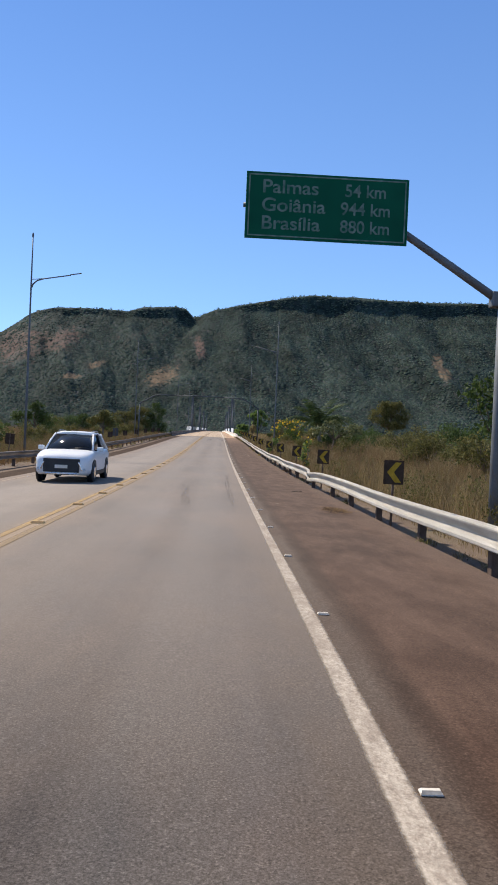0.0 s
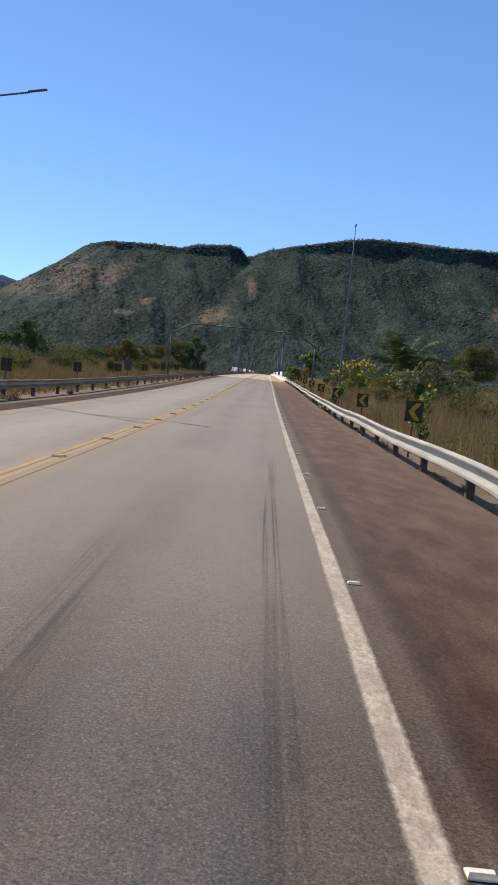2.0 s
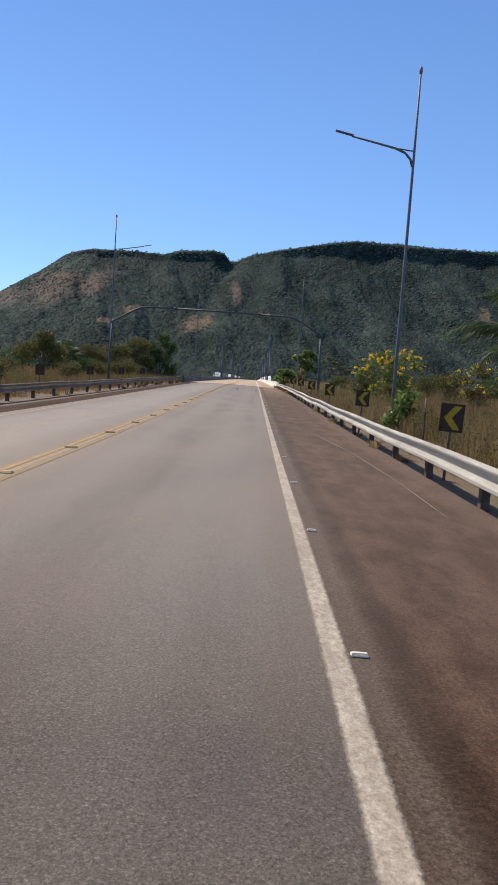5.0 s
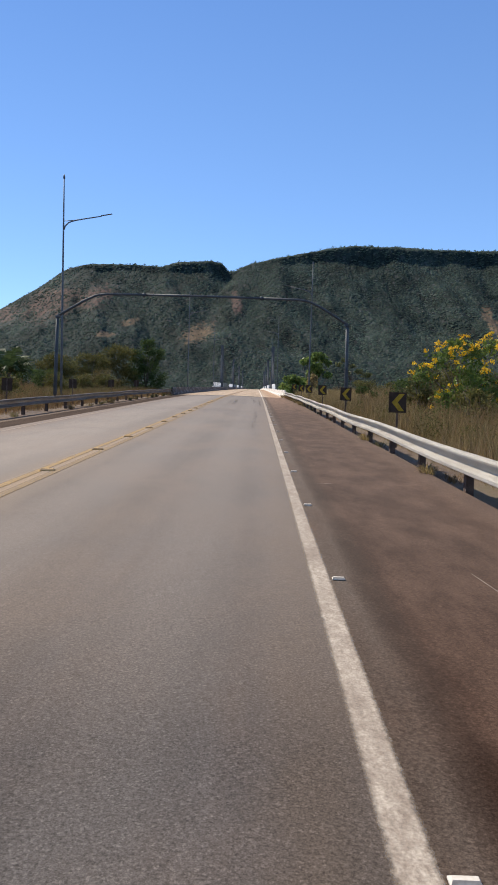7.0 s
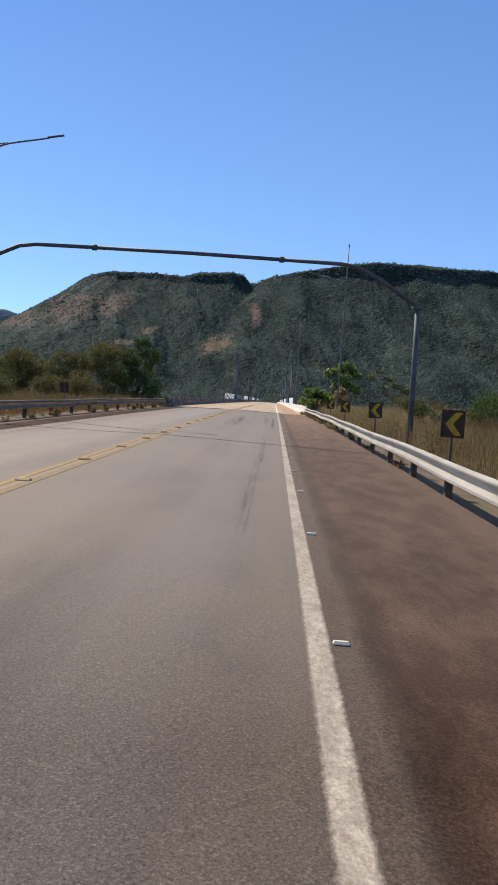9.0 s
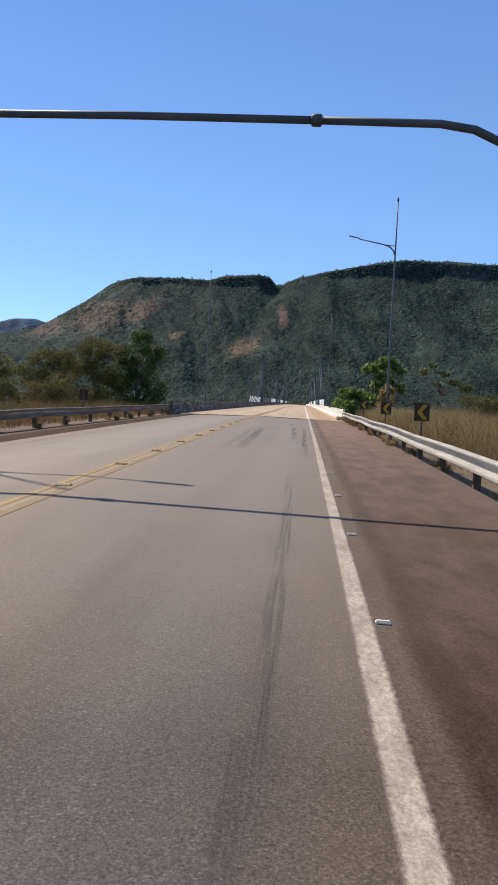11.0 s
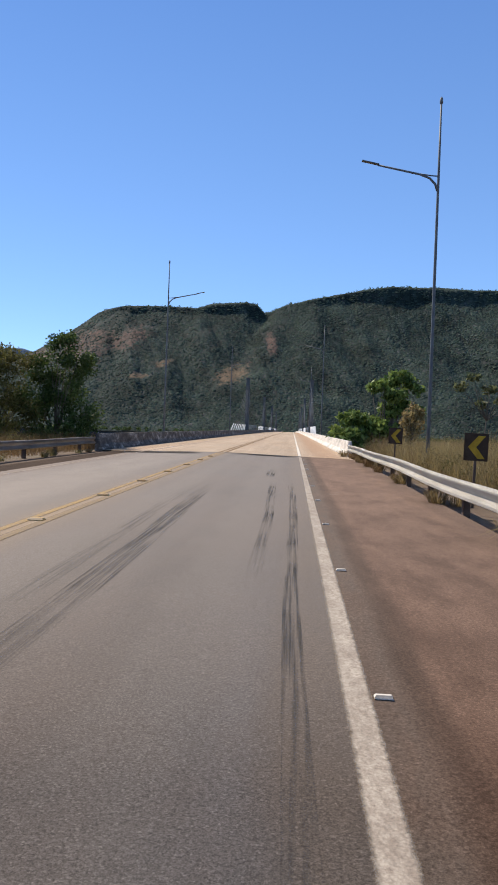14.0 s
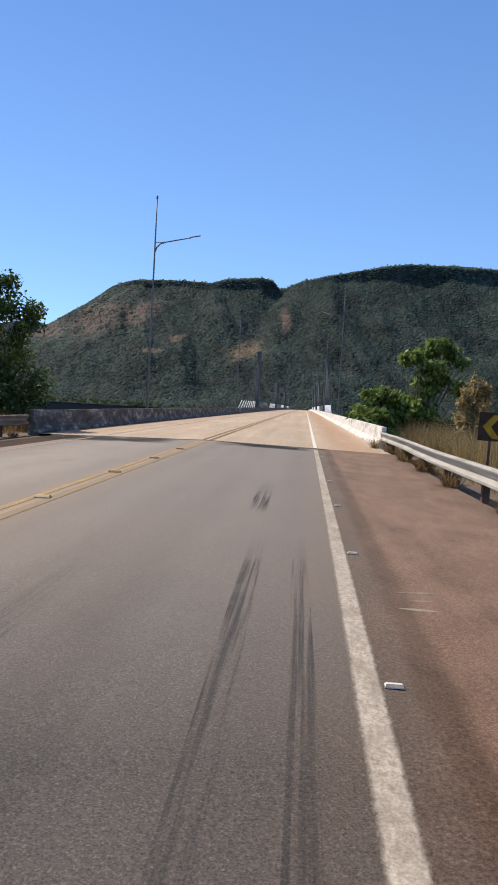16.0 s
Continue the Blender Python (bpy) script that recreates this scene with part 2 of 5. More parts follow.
SIGN_GREEN = plain("sign_green", (0.0, 0.072, 0.036), (0.002, 0.098, 0.050), 0.6, relief=0.0, scale=1.5, specular=0.12)
SIGN_WHITE = plain("sign_letters", (0.03, 0.105, 0.075), (0.24, 0.31, 0.265), 0.6, relief=0.0, scale=5.0, specular=0.12)
SIGN_BACK = plain("sign_back", (0.05, 0.05, 0.05), (0.09, 0.09, 0.085), 0.5, 0.5)
CHEVRON_BLACK = plain("chevron_black", (0.048, 0.029, 0.018), (0.078, 0.050, 0.032), 0.7, relief=0.0, specular=0.15)
CHEVRON_YELLOW = plain("chevron_yellow", (0.36, 0.21, 0.02), (0.56, 0.34, 0.035), 0.65, relief=0.0, specular=0.15)
PYLON = plain("pylon_concrete", (0.10, 0.10, 0.098), (0.17, 0.168, 0.16), 0.9, 0, 0.6, specular=0.1)
SHEATH = plain("white_sheath", (0.42, 0.42, 0.41), (0.52, 0.52, 0.50), 0.5, relief=0.0)
CABLE = plain("dark_cable", (0.05, 0.055, 0.055), (0.085, 0.088, 0.088), 0.7, relief=0.0, specular=0.1)
BARK = plain("bark", (0.09, 0.07, 0.05), (0.20, 0.16, 0.12), 0.9, 0, 5.0, (1, 1, 0.2), 0.5)
DRY_GRASS = leafy("dry_grass", (0.14, 0.10, 0.045), (0.37, 0.275, 0.135), 0.7, 0.4)
BROWN_GRASS = leafy("brown_grass", (0.115, 0.070, 0.034), (0.29, 0.188, 0.090), 0.7, 0.4)
GREEN_GRASS = leafy("green_grass", (0.085, 0.076, 0.028), (0.23, 0.19, 0.075), 0.6, 0.4)
LEAF = leafy("leaf_green", (0.03, 0.055, 0.013), (0.11, 0.15, 0.042), 0.55, 0.35)
LEAF_PALE = leafy("leaf_pale", (0.11, 0.13, 0.05), (0.28, 0.30, 0.14), 0.6, 0.38)
LEAF_FRESH = leafy("leaf_fresh", (0.07, 0.115, 0.022), (0.20, 0.26, 0.065), 0.4, 0.38)
LEAF_BRIGHT = leafy("leaf_bright", (0.040, 0.075, 0.016), (0.29, 0.37, 0.10), 0.36, 0.40)
LEAF_GREYGREEN = leafy("leaf_greygreen", (0.060, 0.072, 0.026), (0.23, 0.235, 0.105), 0.42, 0.35)
LEAF_OLIVE = leafy("leaf_olive", (0.062, 0.064, 0.018), (0.20, 0.178, 0.058), 0.6, 0.38)
GOLD_GRASS = leafy("golden_grass", (0.22, 0.16, 0.065), (0.50, 0.385, 0.18), 0.7, 0.4)
LEAF_DRY = leafy("leaf_dry", (0.085, 0.068, 0.026), (0.24, 0.185, 0.080), 0.7, 0.35)
PETAL = leafy("petal_yellow", (0.80, 0.48, 0.02), (0.94, 0.70, 0.06), 0.5, 0.35)
PALM_LEAF = leafy("palm_leaf", (0.03, 0.055, 0.018), (0.10, 0.13, 0.045))


def earth_material():
    m, nt, ln, p = nodes_of("dry_earth")
    broad = noise_node(nt, ln, 0.25, 7, (1, 1, 1), 0.6)
    grain = noise_node(nt, ln, 22.0, 5, (1, 1, 1), 0.7)
    col = ramp(nt, ln, broad, [(0.3, (0.10, 0.065, 0.04)), (0.5, (0.17, 0.115, 0.07)), (0.72, (0.13, 0.11, 0.05))])
    col = mix(nt, ln, 0.6, col, ramp(nt, ln, grain, [(0.3, grey(0.28)), (0.7, grey(0.7))]), "OVERLAY")
    ln.new(col, p.inputs["Base Color"])
    p.inputs["Roughness"].default_value = 0.95
    bump(nt, ln, p, grain, 0.8, 0.05)
    return m


def forest_material(name, tone, sizes=(0.15, 0.02)):
    """Tree crowns seen from afar: each crown a shade, wide drifts of drier wood, bare red and tan earth where the slope has slipped."""
    m, nt, ln, p = nodes_of(name)
    co = nt.new("ShaderNodeTexCoord")
    v = nt.new("ShaderNodeTexVoronoi")
    v.inputs["Scale"].default_value = sizes[0]
    v.inputs["Randomness"].default_value = 1.0
    mp = nt.new("ShaderNodeMapping")
    mp.inputs["Scale"].default_value = (1.0, 0.42, 0.75)
    ln.new(co.outputs["Object"], mp.inputs["Vector"])
    ln.new(mp.outputs[0], v.inputs["Vector"])
    sep = nt.new("ShaderNodeSeparateColor")
    ln.new(v.outputs["Color"], sep.inputs[0])
    drift = noise_node(nt, ln, sizes[1] * 0.45, 6, (1, 1, 1), 0.6)
    fine = noise_node(nt, ln, 0.22, 5, (1, 0.42, 0.75), 0.75)
    # tone tints the greens with painted-in aerial haze
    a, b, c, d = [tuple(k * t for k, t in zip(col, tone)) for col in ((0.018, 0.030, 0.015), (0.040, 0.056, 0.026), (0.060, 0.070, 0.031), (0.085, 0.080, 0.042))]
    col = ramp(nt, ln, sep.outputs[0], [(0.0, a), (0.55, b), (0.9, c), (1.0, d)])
    col = mix(nt, ln, 0.6, col, ramp(nt, ln, drift, [(0.32, grey(0.22)), (0.68, grey(0.66))]), "OVERLAY")
    clump = noise_node(nt, ln, sizes[0] * 0.2, 5, (1, 0.42, 0.75), 0.65, (9, 3, 1))
    col = mix(nt, ln, 0.75, col, ramp(nt, ln, clump, [(0.35, grey(0.18)), (0.66, grey(0.7))]), "OVERLAY")
    col = mix(nt, ln, 0.7, col, ramp(nt, ln, fine, [(0.32, grey(0.26)), (0.70, grey(0.70))]), "OVERLAY")
    rag = noise_node(nt, ln, 0.05, 7, (1.6, 1, 0.45), 0.72)
    for layer, lo, hi in (("bare_red", (0.10, 0.062, 0.050), (0.27, 0.155, 0.115)), ("bare_tan", (0.13, 0.095, 0.058), (0.34, 0.215, 0.125))):
        at = nt.new("ShaderNodeAttribute")
        at.attribute_name = layer
        add = nt.new("ShaderNodeMath")
        add.operation = "ADD"
        ln.new(at.outputs["Fac"], add.inputs[0])
        ln.new(rag, add.inputs[1])
        earth = ramp(nt, ln, fine, [(0.3, lo), (0.7, hi)])
        col = mix(nt, ln, ramp(nt, ln, add.outputs[0], [(0.80, grey(0)), (1.10, grey(0.62))]), col, earth)
    ln.new(col, p.inputs["Base Color"])
    p.inputs["Roughness"].default_value = 0.9
    p.inputs["Specular IOR Level"].default_value = 0.1
    inv = nt.new("ShaderNodeMath")
    inv.operation = "SUBTRACT"
    inv.inputs[0].default_value = 1.0
    ln.new(v.outputs["Distance"], inv.inputs[1])
    bump(nt, ln, p, inv.outputs[0], 0.5, 2.2)
    return m


def crown_material(name, tone):
    """Far tree crowns: every crown its own shade, drifts of drier and greener wood across the slope."""
    m, nt, ln, p = nodes_of(name)
    g = nt.new("ShaderNodeNewGeometry")
    drift = noise_node(nt, ln, 0.009, 6, (1, 1, 1), 0.6, (4, 2, 7))
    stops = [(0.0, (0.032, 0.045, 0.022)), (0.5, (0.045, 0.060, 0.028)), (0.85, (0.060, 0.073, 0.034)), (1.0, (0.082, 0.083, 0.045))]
    # tone lightens and blues the crowns, standing in for haze
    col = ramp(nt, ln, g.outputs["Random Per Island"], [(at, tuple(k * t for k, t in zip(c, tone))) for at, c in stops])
    col = mix(nt, ln, 0.7, col, ramp(nt, ln, drift, [(0.33, grey(0.25)), (0.68, grey(0.70))]), "OVERLAY")
    ln.new(col, p.inputs["Base Color"])
    p.inputs["Roughness"].default_value = 0.9
    p.inputs["Specular IOR Level"].default_value = 0.1
    tr = nt.new("ShaderNodeBsdfTranslucent")
    ln.new(col, tr.inputs["Color"])
    ms = nt.new("ShaderNodeMixShader")
    ms.inputs[0].default_value = 0.5
    ln.new(p.outputs[0], ms.inputs[1])
    ln.new(tr.outputs[0], ms.inputs[2])
    ln.new(ms.outputs[0], nt["Material Output"].inputs["Surface"])
    return m


def stained_wall(name, dark, middle, light, spots):
    """Old whitewashed concrete: flaked patches, drips from the top, fine grain."""
    m, nt, ln, p = nodes_of(name)
    patch = noise_node(nt, ln, 1.6, 8, (1, 0.5, 1.6), 0.7)
    drip = noise_node(nt, ln, 4.0, 6, (1, 1.0, 0.25), 0.65, (2, 5, 1))
    grain = noise_node(nt, ln, 40.0, 4, (1, 1, 1), 0.7)
    col = ramp(nt, ln, patch, [(spots[0], dark), (spots[1], middle), (spots[2], light)])
    col = mix(nt, ln, ramp(nt, ln, drip, [(0.5, grey(0)), (0.72, grey(0.75))]), col, dark)
    col = mix(nt, ln, 0.6, col, ramp(nt, ln, grain, [(0.3, grey(0.32)), (0.7, grey(0.68))]), "OVERLAY")
    ln.new(col, p.inputs["Base Color"])
    p.inputs["Roughness"].default_value = 0.92
    p.inputs["Specular IOR Level"].default_value = 0.1
    bump(nt, ln, p, grain, 0.4, 0.01)
    return m


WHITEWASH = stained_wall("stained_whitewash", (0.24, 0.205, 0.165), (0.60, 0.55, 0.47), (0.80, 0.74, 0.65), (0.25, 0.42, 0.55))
# left parapet: real stains, plus the wall's shaded side put in as darker colour
SHADED_STAINED_CONCRETE = stained_wall("shaded_stained_concrete", (0.050, 0.042, 0.035), (0.14, 0.122, 0.105), (0.46, 0.42, 0.365), (0.33, 0.52, 0.68))
EARTH = earth_material()
# mountain: blue-weighted tones put aerial haze into crown and ground colours
HAZED_WOODS = crown_material("hazed_slope_crowns", (2.35, 2.46, 3.85))
HAZED_FOREST = forest_material("hazed_forest_slope", (0.75, 0.82, 1.5))
# far hill: the strong blue factor paints distance haze into its base colour
HAZED_FOREST_FAR = forest_material("hazed_forest_far_hill", (1.0, 1.5, 5.4))

def water_material():
    """Wind-ruffled dark water with a weak broad gloss."""
    m, nt, ln, p = nodes_of("lake_water")
    p.inputs["Base Color"].default_value = (0.004, 0.007, 0.011, 1)
    p.inputs["Specular IOR Level"].default_value = 0.0
    p.inputs["IOR"].default_value = 1.02
    p.inputs["Roughness"].default_value = 0.6
    gl = nt.new("ShaderNodeBsdfGlossy")
    gl.inputs["Roughness"].default_value = 0.35
    ms = nt.new("ShaderNodeMixShader")
    ln.new(ramp(nt, ln, noise_node(nt, ln, 0.02, 4, (0.3, 1, 1)), [(0.3, grey(0.001)), (0.7, grey(0.008))]), ms.inputs[0])
    ln.new(p.outputs[0], ms.inputs[1])
    ln.new(gl.outputs[0], ms.inputs[2])
    ln.new(ms.outputs[0], nt["Material Output"].inputs["Surface"])
    return m


WATER = water_material()

# ---- helpers of the build ----


def mesh_from(name, verts, faces, mat=None, smooth=False):
    me = bpy.data.meshes.new(name)
    me.from_pydata([tuple(v) for v in verts], [], [tuple(f) for f in faces])
    if mat:
        me.materials.append(mat)
    if smooth:
        me.polygons.foreach_set("use_smooth", [True] * len(me.polygons))
    me.update()
    return me


def arrays_mesh(name, verts, quads, mat):
    """A big mesh from number arrays: verts n x 3, faces m x k."""
    me = bpy.data.meshes.new(name)
    n, k = quads.shape
    me.vertices.add(len(verts))
    me.vertices.foreach_set("co", np.ascontiguousarray(verts, dtype=np.float32).ravel())
    me.loops.add(n * k)
    me.loops.foreach_set("vertex_index", np.ascontiguousarray(quads, dtype=np.int32).ravel())
    me.polygons.add(n)
    me.polygons.foreach_set("loop_start", np.arange(0, n * k, k, dtype=np.int32))
    me.polygons.foreach_set("loop_total", np.full(n, k, dtype=np.int32))
    me.materials.append(mat)
    me.update(calc_edges=True)
    return me


def part(name, bm, material, parent, label=""):
    """Links a bmesh, or a ready mesh, as one mesh object under a thing or a part."""
    if isinstance(bm, bmesh.types.BMesh):
        me = bpy.data.meshes.new(name)
        bmesh.ops.recalc_face_normals(bm, faces=bm.faces[:])
        bm.to_mesh(me)
        bm.free()
    else:
        me = bm
    if material and not me.materials:
        me.materials.append(material)
    ob = new(name, me)
    ob.parent = parent
    if label:
        ob["label"] = label
    return ob


def empty(name, where=(0, 0, 0), turn=0.0):
    ob = new(name)
    ob.empty_display_size = 0.3
    ob.location = where
    ob.rotation_euler = (0, 0, radians(turn))
    return ob


def box(bm, lo, hi, bevel=0.0):
    r = bmesh.ops.create_cube(bm, size=1.0)
    vs = r["verts"]
    for v in vs:
        v.co = Vector([lo[i] + (v.co[i] + 0.5) * (hi[i] - lo[i]) for i in range(3)])
    if bevel:
        es = {e for v in vs for e in v.link_edges}
        bmesh.ops.bevel(bm, geom=list(es), offset=bevel, segments=2, affect="EDGES", profile=0.6)
    return bm


def tube(bm, points, radii, sides=10, cap=True):
    """A round bar along points, with a radius at each."""
    pts = [Vector(p) for p in points]
    rings = []
    for i, p in enumerate(pts):
        way = (pts[min(i + 1, len(pts) - 1)] - pts[max(i - 1, 0)]).normalized()
        side = way.cross(Vector((0, 0, 1)))
        side = Vector((1, 0, 0)) if side.length < 1e-3 else side.normalized()
        up = side.cross(way)
        rings.append([bm.verts.new(p + radii[i] * (math.cos(a) * side + math.sin(a) * up)) for a in [2 * math.pi * k / sides for k in range(sides)]])
    for a, b in zip(rings, rings[1:]):
        for k in range(sides):
            f = bm.faces.new((a[k], a[(k + 1) % sides], b[(k + 1) % sides], b[k]))
            f.smooth = True
    if cap:
        bm.faces.new(rings[0])
        bm.faces.new(rings[-1][::-1])
    return bm


def value_noise(x, y, seed=0):
    """Smooth noise from 0 to 1 on number arrays."""
    def h(i, j):
        n = (i.astype(np.int64) * 374761393 + j.astype(np.int64) * 668265263 + seed * 974634777) & 0x7FFFFFFF
        n = ((n ^ (n >> 13)) * 1274126177) & 0x7FFFFFFF
        return ((n ^ (n >> 16)) & 0xFFFF) / 65535.0
    i, j = np.floor(x), np.floor(y)
    u, v = x - i, y - j
    u, v = u * u * (3 - 2 * u), v * v * (3 - 2 * v)
    return (h(i, j) * (1 - u) + h(i + 1, j) * u) * (1 - v) + (h(i, j + 1) * (1 - u) + h(i + 1, j + 1) * u) * v


def fractal(x, y, octaves=4, seed=0):
    total, amp, out = 0.0, 1.0, 0.0
    for k in range(octaves):
        out = out + amp * value_noise(x * 2 ** k, y * 2 ** k, seed + k)
        total += amp
        amp *= 0.5
    return out / total


# ---- the road's line ----
ROAD_KNOTS = [(-200, 0.0), (0, 0.0), (20, -0.005), (40, -0.17), (60, -0.25), (80, -0.165), (100, 0.066), (120, 0.354), (140, 0.651),
              (160, 0.884), (180, 1.063), (200, 1.228), (220, 1.387), (300, 2.0), (500, 3.3), (800, 4.4), (1300, 4.7)]
KNOT_Y, KNOT_Z = np.array(ROAD_KNOTS, dtype=float).T
KNOT_S = np.gradient(KNOT_Z, KNOT_Y)
JOINT_Y = 169.0


def crown(y):
    """Height of the road's middle along its way."""
    y = np.asarray(y, dtype=float)
    i = np.clip(np.searchsorted(KNOT_Y, y) - 1, 0, len(KNOT_Y) - 2)
    h = KNOT_Y[i + 1] - KNOT_Y[i]
    t = np.clip((y - KNOT_Y[i]) / h, 0, 1)
    return ((2 * t ** 3 - 3 * t ** 2 + 1) * KNOT_Z[i] + (t ** 3 - 2 * t ** 2 + t) * h * KNOT_S[i]
            + (-2 * t ** 3 + 3 * t ** 2) * KNOT_Z[i + 1] + (t ** 3 - t ** 2) * h * KNOT_S[i + 1])


def road_z(x, y):
    return crown(y) - 0.02 * np.abs(x)


def ribbon(name, xs, ys, lift, mat):
    """A strip of the road's surface between the given lines, lifted above it."""
    xs, ys = np.array(xs, float), np.array(ys, float)
    X, Y = np.meshgrid(xs, ys)
    Z = road_z(X, Y) + lift
    n, k = len(xs), len(ys)
    idx = np.arange(n * k).reshape(k, n)
    quads = np.stack([idx[:-1, :-1], idx[:-1, 1:], idx[1:, 1:], idx[1:, :-1]], -1).reshape(-1, 4)
    return arrays_mesh(name, np.stack([X, Y, Z], -1).reshape(-1, 3), quads, mat)


# ---- ground, water, mountains ----
WATER_Z = -5.0


def ground_z(x, y):
    """The land beside the road: a low bank, a shore beyond the bridge's head."""
    ax = np.abs(x)
    side = np.clip((ax - 7.2) / 22.0, 0, 1)
    lie = crown(np.minimum(y, 178)) - 0.20 + np.where(x > 0, 0.45, -0.5) * side + 0.5 * (fractal(x / 9.0, y / 9.0, 3, 5) - 0.5) * np.clip((ax - 7.5) / 5, 0, 1)
    shore = np.clip((y - 176.0 - 8 * (fractal(x / 30.0, y * 0 + 2.0, 3, 9) - 0.5)) / np.where(x > 0, 34.0, 16.0), 0, 1)
    lie = lie - shore * shore * (3 - 2 * shore) * 9.0
    far = np.clip((y - 1600.0) / 120.0, 0, 1)
    return lie + far * 6.0


gx = np.concatenate([-np.geomspace(4900, 42, 26), np.linspace(-40, -7.0, 56), np.linspace(-6.5, 6.5, 6), np.linspace(7.0, 40, 56), np.geomspace(42, 4900, 26)])
gy = np.concatenate([-np.geomspace(4900, 45, 18), np.arange(-40, 200, 0.8), np.geomspace(200, 4900, 60)])
GX, GY = np.meshgrid(gx, gy)
GZ = ground_z(GX, GY)
idx = np.arange(GX.size).reshape(GX.shape)
quads = np.stack([idx[:-1, :-1], idx[:-1, 1:], idx[1:, 1:], idx[1:, :-1]], -1).reshape(-1, 4)
tagged(new("ground", arrays_mesh("ground", np.stack([GX, GY, GZ], -1).reshape(-1, 3), quads, EARTH)), "dry reddish-brown earth beside the highway", "ground", kind="structure")
bm = bmesh.new()
vs = [bm.verts.new(c) for c in ((-4800, 172, WATER_Z), (4800, 172, WATER_Z), (4800, 1900, WATER_Z), (-4800, 1900, WATER_Z))]
bm.faces.new(vs)
tagged(part("water", bm, WATER, None), "dark calm lake water under the bridge", "lake", kind="structure")

RIDGE = [(-2600, 150), (-1500, 170), (-1150, 150), (-830, 215), (-745, 262), (-657, 317), (-587, 366), (-525, 381), (-390, 384), (-300, 379), (-250, 394), (-150, 402), (-118, 396),
         (-97, 373), (-75, 374), (-29, 397), (105, 427), (204, 448), (279, 459), (400, 459), (500, 455), (640, 455), (890, 460), (1400, 430), (2600, 380)]
RX, RZ = np.array(RIDGE, float).T


def mountain(name, x0, x1, step, foot, crest, back, ridge, mat, seed, rows):
    """A forested table mountain: slope with gullies and spurs, a cliff under the edge, a flat top."""
    xs = np.arange(x0, x1 + step, step)
    s = np.concatenate([np.linspace(0, 1.0, rows), np.linspace(1.0, 1.35, 14)[1:]])
    X, S = np.meshgrid(xs, s)
    wob = 70 * (fractal(X / 260.0, S * 0 + 3.3, 3, seed) - 0.5)
    Y = foot + (crest - foot) * S + wob * (1 - np.clip(S, 0, 1) ** 4)
    edge = ridge(xs)
    soft = np.convolve(np.pad(edge, 30, mode="edge"), np.hanning(61) / np.hanning(61).sum(), "valid")
    blend = np.clip((S - 0.80) / 0.12, 0, 1)
    top = soft[None, :] * (1 - blend) + edge[None, :] * blend
    face = 0.925 + 0.04 * (fractal(X / 90.0, S * 0 + 1.7, 3, seed + 9) - 0.5)
    drop = np.interp(X, [-620, -540, -260, -200, -110, -60, 60, 170, 900], [0.02, 0.062, 0.062, 0.085, 0.085, 0.03, 0.045, 0.10, 0.08]) * (0.72 + 0.56 * fractal(X / 60.0, X * 0 + 4.1, 2, seed + 8))
    low = 0.982 - drop
    up = np.where(S < face, low * (S / face) ** 1.15, np.where(S < face + 0.025, low + drop * (S - face) / 0.025, low + drop + 0.018 * np.clip((S - face - 0.025) / 0.04, 0, 1)))
    gully = fractal(X / 75.0 + 3.2 * S, S * 3.0, 4, seed + 20) - 0.5
    spurs = fractal(X / 210.0, S * 1.4 + 7, 3, seed + 40) - 0.5
    slope = np.sin(np.clip(S / 0.97, 0, 1) * math.pi) ** 0.8
    Z = top * up + slope * (gully * 62 + spurs * 64)
    crowns = fractal(X / 13.0, Y / 26.0, 2, seed + 60)
    jitter = np.random.default_rng(seed).uniform(0, 1, X.shape)
    Z = Z + 3.0 * crowns + 0.3 * jitter
    Z = np.where(S > 1.0, edge[None, :] * (1 - 0.05 * (S - 1)) + 4 * crowns, Z) - 4
    Z = np.where(S <= 0.0, -3, Z)
    n, k = len(xs), len(s)
    ix = np.arange(n * k).reshape(k, n)
    q = np.stack([ix[:-1, :-1], ix[:-1, 1:], ix[1:, 1:], ix[1:, :-1]], -1).reshape(-1, 4)
    me = arrays_mesh(name, np.stack([X, Y, Z], -1).reshape(-1, 3), q, mat)
    return me, X, Y, Z, S


me, MX, MY, MZ, MS = mountain("mountain", -1500, 1700, 5.0, 1650, 2400, 2900, lambda x: np.interp(x, RX, RZ), HAZED_FOREST, 3, 170)
# bare slopes and landslips, by bearing and height on the slope
bx, bz = MX * 2400 / MY, MZ * 2400 / MY


def slips(layer, places):
    f = np.zeros(bx.shape)
    for cx, cz, wx, wz, lean, amount in places:
        d = np.hypot((bx - cx - lean * (bz - cz)) / wx, (bz - cz) / wz)
        f = np.maximum(f, amount * np.clip(1.25 - d, 0, 1))
    me.attributes.new(layer, "FLOAT", "POINT").data.foreach_set("value", f.ravel().astype(np.float32))
    return f


red_ground = slips("bare_red", [(-640, 255, 160, 115, 0.75, 0.45), (-510, 278, 105, 80, 0.7, 0.45), (-68, 272, 24, 56, -0.25, 0.60), (-130, 225, 40, 40, 0.4, 0.34), (-300, 300, 120, 40, 0.2, 0.27), (-790, 215, 110, 60, 0.8, 0.45)])
tan_ground = slips("bare_tan", [(-185, 176, 78, 56, 0.6, 0.52), (-395, 205, 34, 22, 1.2, 0.60), (-470, 165, 48, 14, 0.3, 0.60), (700, 262, 26, 40, -0.3, 0.66), (722, 226, 32, 34, -0.4, 0.62), (-640, 300, 60, 60, 0.75, 0.30)])



